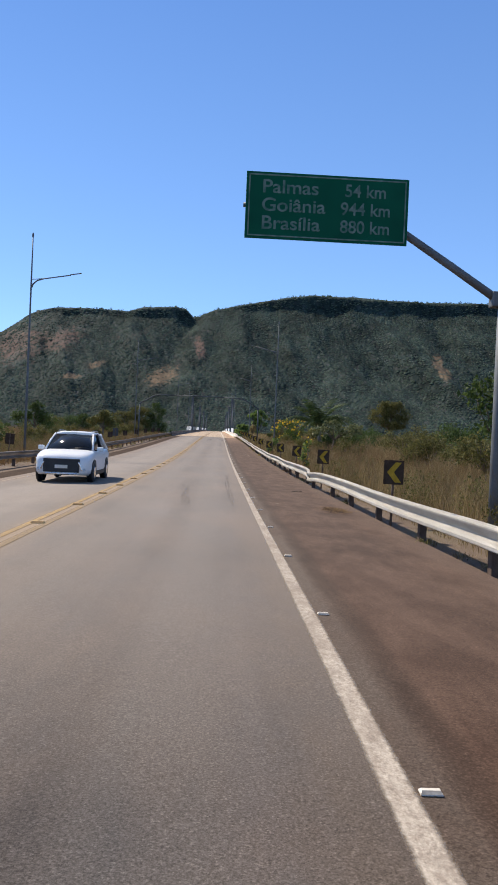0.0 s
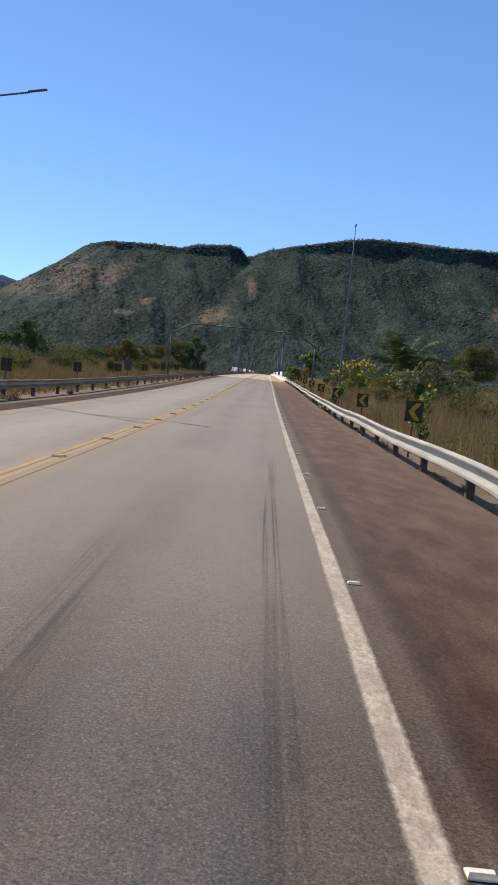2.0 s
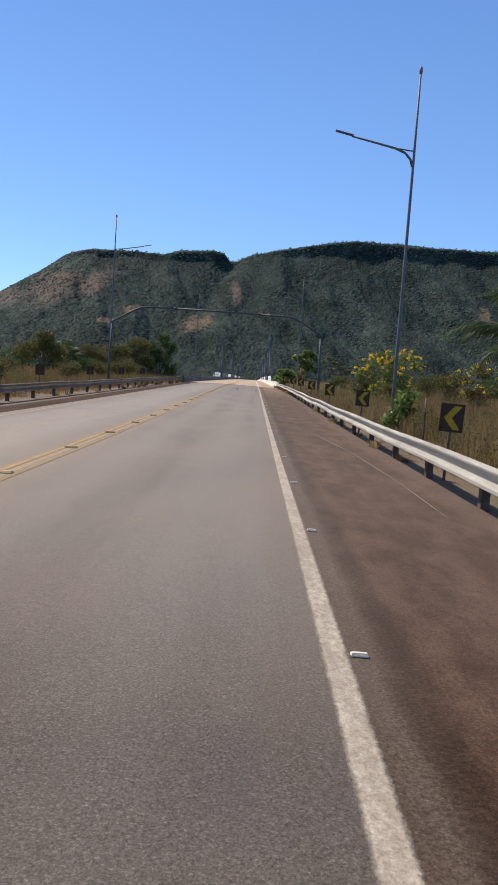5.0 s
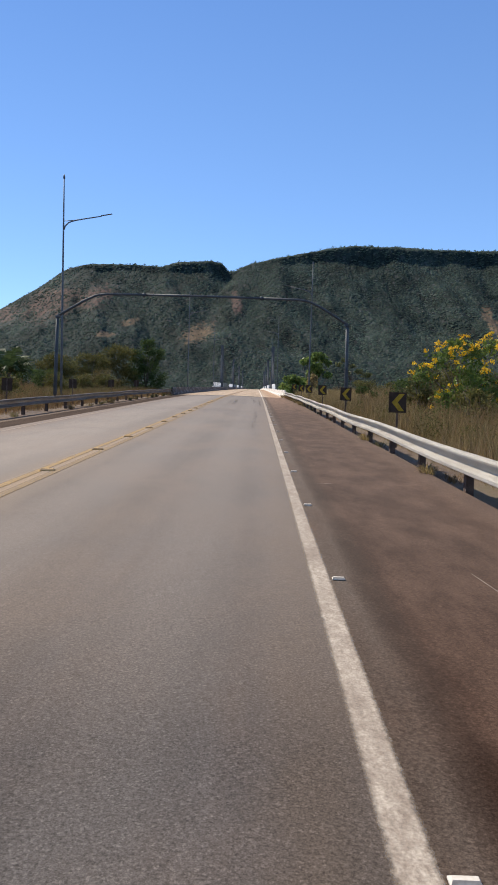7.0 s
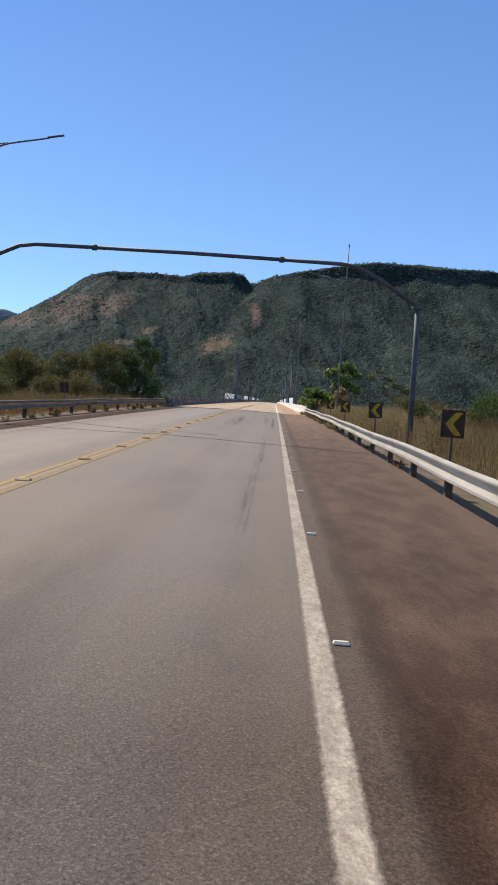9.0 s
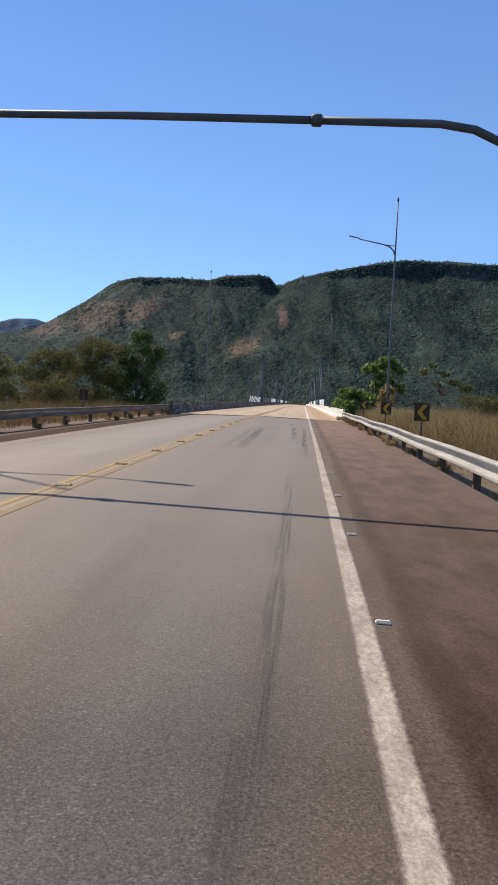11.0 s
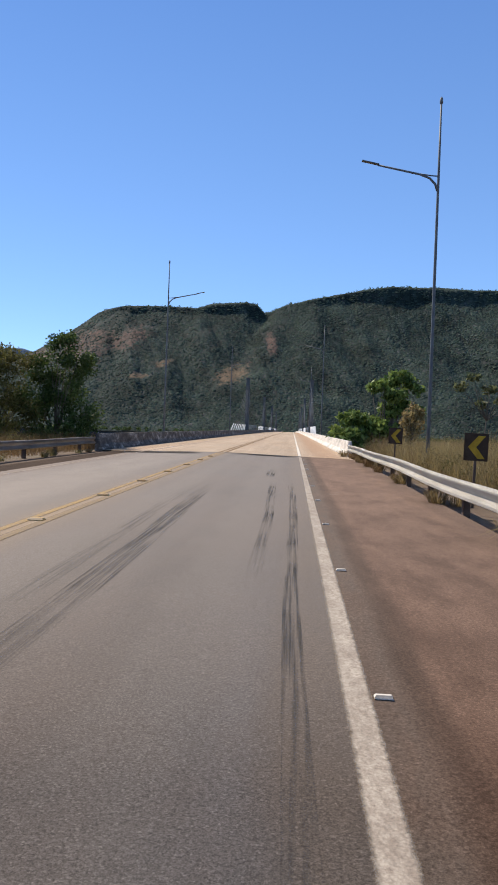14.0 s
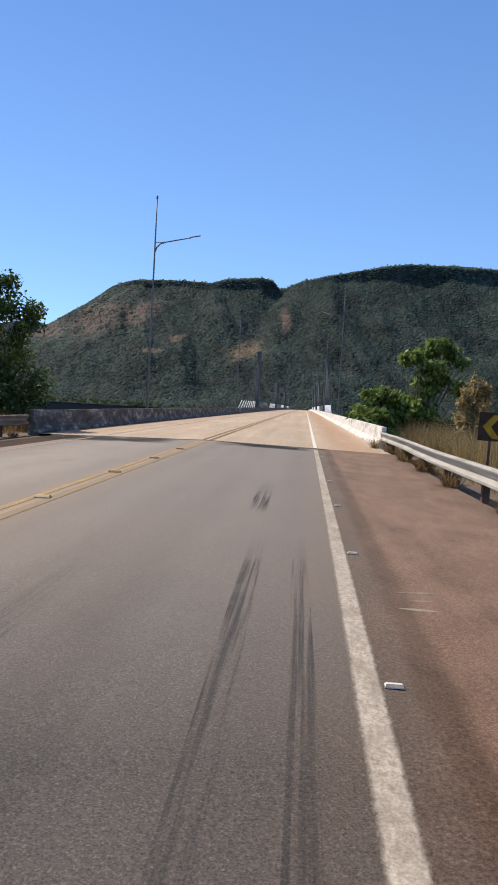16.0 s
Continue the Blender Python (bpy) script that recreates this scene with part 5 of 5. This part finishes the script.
# trees on the mountain's edge and the far shore
V_, Q_ = [], []
g = np.random.default_rng(91)
for k in range(900):
    tx = g.uniform(-900, 1150)
    s = g.uniform(3.0, 7.5) * (1.0 if g.uniform() < 0.8 else 1.5)
    V_.append((tx, 2400 + g.uniform(-8, 25), float(np.interp(tx, RX, RZ)) - 4 + s * 0.45, s * 0.55, s * 0.55))
V, Q = leaves(V_, 900 * 26, 2.6, 391)
tagged(new("ridge_trees", arrays_mesh("ridge_trees", V, Q, LEAF)), "small dark trees along the mountain edge", "trees", kind="stuff")
V_ = []
for k in range(1100):
    tx = g.uniform(-1300, 1300)
    s = g.uniform(4.0, 10.0)
    V_.append((tx, 1640 + g.uniform(-12, 40), -1.5 + s * 0.5, s * 0.6, s * 0.5))
V, Q = leaves(V_, 1100 * 22, 3.6, 392)
tagged(new("shore_trees", arrays_mesh("shore_trees", V, Q, LEAF)), "dark green trees along the far lake shore", "trees", kind="stuff")


def tuft(x, y, z, n, h, mat, seed):
    """A clump of dry grass: blades rise from one crown, arch outwards and droop at their tips."""
    g = np.random.default_rng(seed)
    a = g.uniform(0, 2 * math.pi, n)
    high = h * g.uniform(0.45, 1.0, n)
    reach = high * g.uniform(0.2, 1.7, n)
    out = np.stack([np.cos(a), np.sin(a), 0 * a], -1)
    side = np.stack([-np.sin(a), np.cos(a), 0 * a], -1) * (0.005 + 0.004 * g.uniform(0, 1, n))[:, None]
    base = out * (0.2 * g.uniform(0, 1, n) ** 0.7)[:, None] * np.array([0.8, 1.4, 1])
    up = np.array([0, 0, 1.0])
    mid = base + out * (0.35 * reach)[:, None] + up * (0.7 * high)[:, None]
    end = base + out * reach[:, None] + up * (high * g.uniform(0.25, 1.0, n))[:, None]
    V = np.stack([base - side, base + side, mid + 0.8 * side, mid - 0.8 * side, end + 0.2 * side, end - 0.2 * side], 1).reshape(-1, 3)
    k = np.arange(n)[:, None] * 6
    ob = new("grass_tuft", arrays_mesh("grass_tuft", V, np.concatenate([k + np.array([[0, 1, 2, 3]]), k + np.array([[3, 2, 4, 5]])], 0), mat))
    ob.location = (x, y, z)
    return tagged(ob, "small weed tuft at the foot of the guard rail", "weed", "weeds along the guard rail", kind="stuff")


g = random.Random(31)
for k in range(46):
    y = g.uniform(24, 172)
    tuft(6.86 + g.uniform(-0.1, 0.3), y, float(road_z(6.6, y)) - 0.12, 60 if y < 110 else 90, g.uniform(0.15, 0.3) if y < 110 else g.uniform(0.2, 0.5), g.choice([DRY_GRASS, BROWN_GRASS, GREEN_GRASS]), 500 + k)
for k in range(26):
    y = g.uniform(60, 168)
    tuft(-6.6 - g.uniform(-0.2, 0.4), y, float(road_z(6.6, y)) - 0.06, 60, g.uniform(0.2, 0.45), g.choice([DRY_GRASS, GREEN_GRASS, GREEN_GRASS]), 600 + k)
for y, h in ((170.6, 0.5), (166.4, 0.65), (165.9, 0.5), (162.3, 0.55), (158.6, 0.5), (153.2, 0.45), (147.6, 0.5), (139.9, 0.4)):
    tuft(6.68, y, float(road_z(6.5, y)) - 0.05, 190, h, DRY_GRASS if int(y) % 2 else BROWN_GRASS, 900 + int(y))
for k in (28, 30, 31, 33, 34, 36, 37, 39, 40):
    y = 19.0 + 3.7 * k + 0.1
    tuft(-6.4 - 0.07 * (k % 4), y - 0.3 * (k % 5), float(road_z(6.5, y)) - 0.06, 110, 0.24 + 0.3 * ((k * 7) % 5) / 5, (GREEN_GRASS, DRY_GRASS, BROWN_GRASS)[k % 3], 1000 + k)
for y, h in ((105.9, 0.32), (142.1, 0.42), (97.4, 0.28), (86.2, 0.3)):
    tuft(6.74, y, float(road_z(6.7, y)) - 0.03, 120, h, GOLD_GRASS, 1100 + int(y))
# straw and twigs washed against the edge of the shoulder
gs = np.random.default_rng(44)
n_ = 220
sx, sy, sa, sl = gs.normal(5.98, 0.16, n_), gs.normal(38.3, 0.42, n_), gs.normal(1.2, 0.5, n_), gs.uniform(0.05, 0.22, n_)
sz = road_z(sx, sy) + gs.uniform(0.004, 0.03, n_)
du, dv = np.stack([np.cos(sa), np.sin(sa), 0.08 * gs.normal(size=n_)], -1) * sl[:, None], np.stack([-np.sin(sa), np.cos(sa), 0 * sa], -1) * 0.006
mid = np.stack([sx, sy, sz + 0.012], -1)
V = np.stack([mid - du - dv, mid + du - dv, mid + du + dv + np.array([0, 0, 0.004]), mid - du + dv], 1).reshape(-1, 3)
tagged(new("straw_litter", arrays_mesh("straw_litter", V, np.arange(4 * n_).reshape(-1, 4), BROWN_GRASS)), "dry straw and twigs washed onto the shoulder", "litter", kind="stuff")
tuft(6.35, 172.6, float(road_z(6.3, 172.6)) - 0.02, 160, 0.55, DRY_GRASS, 700)

# ---- tyre marks ----


def mark_material(name, strength):
    """Rubber in fine ribs along the road that thin out towards both ends."""
    m, nt, ln, p = nodes_of(name)
    p.inputs["Base Color"].default_value = (0.033, 0.031, 0.030, 1)
    p.inputs["Roughness"].default_value = 0.85
    tr = nt.new("ShaderNodeBsdfTransparent")
    ms = nt.new("ShaderNodeMixShader")
    ribs = noise_node(nt, ln, 34.0, 3, (1, 0.0015, 1), 0.6)
    gaps = noise_node(nt, ln, 0.5, 5, (1, 1, 1), 0.6)
    co = nt.new("ShaderNodeTexCoord")
    sep = nt.new("ShaderNodeSeparateXYZ")
    ln.new(co.outputs["Generated"], sep.inputs[0])
    fac = ramp(nt, ln, ribs, [(0.42, grey(0)), (0.62, grey(strength))])
    for other in (ramp(nt, ln, gaps, [(0.33, grey(0.15)), (0.6, grey(1))]), ramp(nt, ln, sep.outputs[1], [(0.0, grey(0)), (0.25, grey(1)), (0.8, grey(1)), (1.0, grey(0))])):
        n = nt.new("ShaderNodeMath")
        n.operation = "MULTIPLY"
        ln.new(fac, n.inputs[0])
        ln.new(other, n.inputs[1])
        fac = n.outputs[0]
    ln.new(fac, ms.inputs[0])
    ln.new(tr.outputs[0], ms.inputs[1])
    ln.new(p.outputs[0], ms.inputs[2])
    ln.new(ms.outputs[0], nt["Material Output"].inputs["Surface"])
    return m


MARKS = (mark_material("tyre_mark", 0.68), mark_material("faint_tyre_mark", 0.32))
for k, (xa, ya, xb, yb_, w, faint) in enumerate(((3.59, 131, 3.50, 151.0, 0.145, 0), (3.15, 138.3, 3.07, 151.0, 0.17, 0), (1.76, 132.5, 1.60, 149.0, 0.30, 0), (1.29, 132.5, 1.30, 149.0, 0.22, 1), (3.25, 105, 3.28, 128, 0.15, 1),
                                                  (3.38, 36, 3.42, 55, 0.16, 1), (2.93, 152.5, 2.88, 156.5, 0.26, 0), (2.32, 36.5, 1.92, 45.5, 0.24, 1))):
    ys_ = np.linspace(ya, yb_, 14)
    xs_ = xa + (xb - xa) * (ys_ - ya) / (yb_ - ya) + 0.03 * np.sin(ys_ * 0.4 + k)
    V = np.stack([np.stack([xs_ + s * w / 2, ys_, road_z(xs_ + s * w / 2, ys_) + 0.004], -1) for s in (-1, 1)], 1).reshape(-1, 3)
    i_ = np.arange(13)[:, None] * 2
    tagged(new("tyre_mark", arrays_mesh("tyre_mark", V, i_ + np.array([[0, 1, 3, 2]]), MARKS[faint])), "dark rubber tyre mark on the asphalt", "tyre mark", kind="structure")

# dark dirt that gathers before the joint
def stain_material():
    m, nt, ln, p = nodes_of("dark_dirt")
    p.inputs["Base Color"].default_value = (0.03, 0.024, 0.020, 1)
    p.inputs["Roughness"].default_value = 0.8
    p.inputs["Specular IOR Level"].default_value = 0.1
    tr = nt.new("ShaderNodeBsdfTransparent")
    ms = nt.new("ShaderNodeMixShader")
    co = nt.new("ShaderNodeTexCoord")
    sep = nt.new("ShaderNodeSeparateXYZ")
    ln.new(co.outputs["Generated"], sep.inputs[0])
    fac = ramp(nt, ln, noise_node(nt, ln, 1.2, 6, (0.5, 1.6, 1), 0.65), [(0.36, grey(0)), (0.52, grey(0.9))])
    for axis in (0, 1):
        n = nt.new("ShaderNodeMath")
        n.operation = "MULTIPLY"
        ln.new(fac, n.inputs[0])
        ln.new(ramp(nt, ln, sep.outputs[axis], [(0.0, grey(0)), (0.25, grey(1)), (0.8, grey(1)), (1.0, grey(0 if axis == 0 else 1))]), n.inputs[1])
        fac = n.outputs[0]
    ln.new(fac, ms.inputs[0])
    ln.new(tr.outputs[0], ms.inputs[1])
    ln.new(p.outputs[0], ms.inputs[2])
    ln.new(ms.outputs[0], nt["Material Output"].inputs["Surface"])
    return m


STAIN = stain_material()
for x0, x1, y0, y1, lift in ((-5.4, -0.8, 165.8, 168.75, 0.0035), (0.4, 3.8, 167.0, 168.75, 0.0035)):
    tagged(new("dirt_stain", ribbon("dirt_stain", np.linspace(x0, x1, 6), np.linspace(y0, y1, 6), lift, STAIN)), "dark dirt stain on the asphalt before the joint", "stain", kind="structure")

# pale scrapes on the shoulder
SCRAPE = plain("pale_scrape", (0.16, 0.122, 0.096), (0.33, 0.265, 0.205), 0.9, 0, 9.0, specular=0.1)
for xa, ya, xb, yb_, w in ((5.28, 89.3, 5.8, 84.2, 0.014), (5.8, 84.2, 5.99, 79.0, 0.012), (5.99, 79.0, 5.98, 75.5, 0.010), (4.33, 94.93, 4.64, 94.97, 0.018), (4.33, 148.7, 4.71, 148.77, 0.03), (4.29, 148.19, 4.62, 148.19, 0.035), (4.4, 148.45, 4.6, 148.5, 0.02), (4.56, 39.53, 4.74, 39.56, 0.02)):
    d = Vector((xb - xa, yb_ - ya, 0)).normalized()
    n_ = Vector((-d.y, d.x, 0)) * w
    bm = bmesh.new()
    seg = 6
    sides_ = []
    for q in range(seg + 1):
        p = Vector((xa, ya, 0)).lerp(Vector((xb, yb_, 0)), q / seg)
        k_ = math.sin(math.pi * (q + 0.6) / (seg + 1.2))
        sides_.append([bm.verts.new((p.x + s * n_.x * k_, p.y + s * n_.y * k_, float(road_z(p.x, p.y)) - 0.0018)) for s in (-1, 1)])
    for p, q in zip(sides_, sides_[1:]):
        bm.faces.new((p[0], p[1], q[1], q[0]))
    tagged(part("scrape_mark", bm, SCRAPE, None), "thin pale scrape on the shoulder", "scrape mark", kind="structure")

# a twig and a stake
twig = part("twig", tube(bmesh.new(), [(-0.2, 0.03, 0.012), (-0.06, -0.02, 0.016), (0.05, 0.0, 0.03), (0.17, 0.05, 0.014)], [0.007, 0.01, 0.009, 0.005], 6), BARK, None)
twig.location = (5.75, 44.8, float(road_z(5.75, 44.8)))
tagged(twig, "dry dark twig lying on the shoulder", "twig")
sx, sy = 7.75, 85.0
stake = part("stake", tube(bmesh.new(), [(0, 0, -0.3), (0.01, 0, 0.8), (0.0, 0, 1.5)], [0.035, 0.03, 0.028], 8), POST_STEEL, None)
stake.location = (sx, sy, lie(sx, sy))
tagged(stake, "thin dark stake standing in the grass", "stake")

# ---- road sign seen from behind ----
z = float(road_z(7.5, 96.0))
t = empty("road_sign", (-7.55, 96.0, z))
part("post", box(bmesh.new(), (-0.03, -0.044, -0.4), (0.03, -0.004, 1.85), 0.004), POST_STEEL, t)
part("plate", box(bmesh.new(), (-0.28, -0.003, 1.05), (0.28, 0.004, 1.85), 0.0015), SIGN_BACK, t)
tagged(t, "dark back of a road sign on a thin post", "road sign")

# ---- car ----
CAR_WHITE = plain("car_paint", (0.80, 0.79, 0.77), (0.86, 0.85, 0.83), 0.3, relief=0.0, scale=1.0)
GLASS_DARK = plain("dark_car_glass", (0.012, 0.014, 0.017), (0.02, 0.022, 0.025), 0.08, relief=0.0)
CHROME = plain("chrome", (0.6, 0.6, 0.6), (0.75, 0.75, 0.75), 0.2, 1.0, relief=0.0)
BLACK_PLASTIC = plain("black_plastic", (0.012, 0.012, 0.013), (0.025, 0.025, 0.026), 0.5, relief=0.0)
LENS = plain("lamp_lens", (0.45, 0.48, 0.5), (0.7, 0.72, 0.74), 0.12, relief=0.0)


def loft(rows):
    """A closed skin through half sections, mirrored."""
    bm = bmesh.new()
    rings = []
    for y, pts in rows:
        rings.append([bm.verts.new((x, y, z)) for x, z in pts] + [bm.verts.new((-x, y, z)) for x, z in pts[::-1]])
    n = len(rings[0])
    for a, b in zip(rings, rings[1:]):
        for k in range(n):
            f = bm.faces.new((a[k], a[(k + 1) % n], b[(k + 1) % n], b[k]))
            f.smooth = True
    bm.faces.new(rings[0])
    bm.faces.new(rings[-1][::-1])
    bmesh.ops.recalc_face_normals(bm, faces=bm.faces[:])
    return bm


def car(x, y):
    t = empty("car", (x, y, float(road_z(x, y))))
    rows = []
    for yy, top, hw, bot in ((-0.02, 0.66, 0.60, 0.36), (0.02, 0.78, 0.74, 0.30), (0.12, 0.88, 0.82, 0.26), (0.30, 0.94, 0.87, 0.24), (0.6, 0.99, 0.895, 0.24), (1.0, 1.03, 0.90, 0.24), (1.35, 1.05, 0.90, 0.24),
                             (2.2, 1.06, 0.905, 0.24), (3.5, 1.08, 0.905, 0.24), (4.05, 1.06, 0.89, 0.27), (4.25, 1.00, 0.84, 0.32), (4.32, 0.88, 0.72, 0.40)):
        rows.append((yy, [(0.02, bot), (hw * 0.88, bot), (hw * 0.97, bot + 0.08), (hw, bot + 0.20), (hw * 0.985, bot + (top - bot) * 0.55), (hw, bot + (top - bot) * 0.74), (hw * 0.965, top - 0.09), (hw * 0.90, top - 0.03), (hw * 0.7, top), (hw * 0.35, top + 0.012), (0.02, top + 0.016)]))
    part("body", loft(rows), CAR_WHITE, t)
    part("cabin_glass", loft([(1.15, [(0.02, 0.98), (0.76, 0.98), (0.74, 1.03), (0.02, 1.06)]), (1.55, [(0.02, 0.98), (0.80, 1.0), (0.70, 1.30), (0.02, 1.34)]), (1.95, [(0.02, 1.0), (0.82, 1.0), (0.62, 1.55), (0.02, 1.585)]),
                              (3.4, [(0.02, 1.0), (0.82, 1.0), (0.60, 1.57), (0.02, 1.60)]), (3.95, [(0.02, 1.0), (0.78, 1.0), (0.66, 1.30), (0.02, 1.33)]), (4.2, [(0.02, 1.0), (0.74, 1.0), (0.70, 1.06), (0.02, 1.08)])]), GLASS_DARK, t, "dark tinted glass")
    part("roof", loft([(1.90, [(0.02, 1.555), (0.60, 1.525), (0.60, 1.57), (0.4, 1.60), (0.02, 1.615)]), (2.2, [(0.02, 1.58), (0.645, 1.54), (0.63, 1.60), (0.42, 1.645), (0.02, 1.66)]),
                       (3.2, [(0.02, 1.58), (0.64, 1.54), (0.62, 1.60), (0.42, 1.64), (0.02, 1.655)]), (3.7, [(0.02, 1.50), (0.61, 1.46), (0.60, 1.51), (0.4, 1.55), (0.02, 1.56)])]), CAR_WHITE, t)
    for s in (-1, 1):
        part("pillar", tube(bmesh.new(), [(s * 0.78, 1.14, 1.02), (s * 0.715, 1.55, 1.31), (s * 0.64, 1.95, 1.56)], [0.035, 0.03, 0.03], 8), CAR_WHITE, t)
        part("pillar", tube(bmesh.new(), [(s * 0.82, 2.75, 1.04), (s * 0.635, 2.75, 1.57)], [0.03, 0.03], 8), BLACK_PLASTIC, t)
        part("pillar", tube(bmesh.new(), [(s * 0.79, 4.05, 1.04), (s * 0.67, 3.85, 1.32), (s * 0.625, 3.55, 1.55)], [0.06, 0.055, 0.05], 8), CAR_WHITE, t)
        part("roof_rail", tube(bmesh.new(), [(s * 0.57, 2.1, 1.64), (s * 0.575, 2.3, 1.675), (s * 0.575, 3.2, 1.67), (s * 0.565, 3.45, 1.60)], [0.014, 0.014, 0.014, 0.014], 6), CHROME, t)
        bm = box(bmesh.new(), (s * 0.60 - 0.20, 0.02, 0.73), (s * 0.60 + 0.20, 0.24, 0.82), 0.03)
        for v in bm.verts:
            v.co.y += 0.42 * max(0.0, abs(v.co.x) - 0.45)
            v.co.z += 0.12 * (abs(v.co.x) - 0.6)
        part("headlight", bm, LENS, t, "clear headlight")
        bm = box(bmesh.new(), (s * 0.60 - 0.028, -0.045, 0.42), (s * 0.60 + 0.028, 0.1, 0.68), 0.012)
        for v in bm.verts:
            v.co.x += s * (0.56 - v.co.z) * 0.42
        part("bumper_trim", bm, CHROME, t, "bright chrome bumper trim")
        part("fog_light", tube(bmesh.new(), [(s * 0.72, 0.0, 0.44), (s * 0.72, 0.06, 0.44)], [0.045, 0.05], 12), LENS, t, "round fog light")
        bm = box(bmesh.new(), (s * 0.98 - 0.11, 1.36, 1.00), (s * 0.98 + 0.11, 1.50, 1.15), 0.05)
        mi = part("mirror", bm, CAR_WHITE, t)
        part("mirror_arm", tube(bmesh.new(), [(s * 0.80, 1.44, 1.03), (s * 0.92, 1.43, 1.04)], [0.025, 0.025], 6), BLACK_PLASTIC, mi)
        part("sill", box(bmesh.new(), (s * 0.875 - 0.03, 1.25, 0.22), (s * 0.875 + 0.03, 3.05, 0.36), 0.02), BLACK_PLASTIC, t, "black plastic sill")
        for yy in (0.85, 3.45):
            part("wheel_arch", tube(bmesh.new(), [(s * 0.80, yy, 0.36), (s * 0.912, yy, 0.36)], [0.40, 0.39], 24), BLACK_PLASTIC, t)
            w = part("wheel", tube(bmesh.new(), [(s * 0.70, yy, 0.33), (s * 0.72, yy, 0.33), (s * 0.90, yy, 0.33), (s * 0.925, yy, 0.33)], [0.29, 0.33, 0.33, 0.29], 24), RUBBER, t)
            part("rim", tube(bmesh.new(), [(s * 0.915, yy, 0.33), (s * 0.932, yy, 0.33)], [0.20, 0.18], 14), CHROME, w)
    bm = box(bmesh.new(), (-0.58, -0.035, 0.34), (0.58, 0.12, 0.78), 0.04)
    for v in bm.verts:
        v.co.x *= 1.0 - 0.55 * max(0.0, 0.56 - v.co.z) if v.co.z > 0.45 else 1.0
    part("grille", bm, BLACK_PLASTIC, t, "black grille")
    part("bumper_lip", box(bmesh.new(), (-0.5, -0.04, 0.27), (0.5, 0.2, 0.33), 0.02), CHROME, t, "silver bumper lip")
    part("licence_plate", box(bmesh.new(), (-0.2, -0.055, 0.47), (0.2, -0.037, 0.58), 0.004), STUD_WHITE, t)
    for s in (-1, 1):
        part("wiper", tube(bmesh.new(), [(s * 0.05 + 0.1, 1.12, 1.065), (s * 0.05 + 0.55, 1.30, 1.15)], [0.008, 0.006], 5), BLACK_PLASTIC, t)
    return tagged(t, "white compact SUV with a black grille on the opposite lane", "car")


car(-1.95, 43.4)
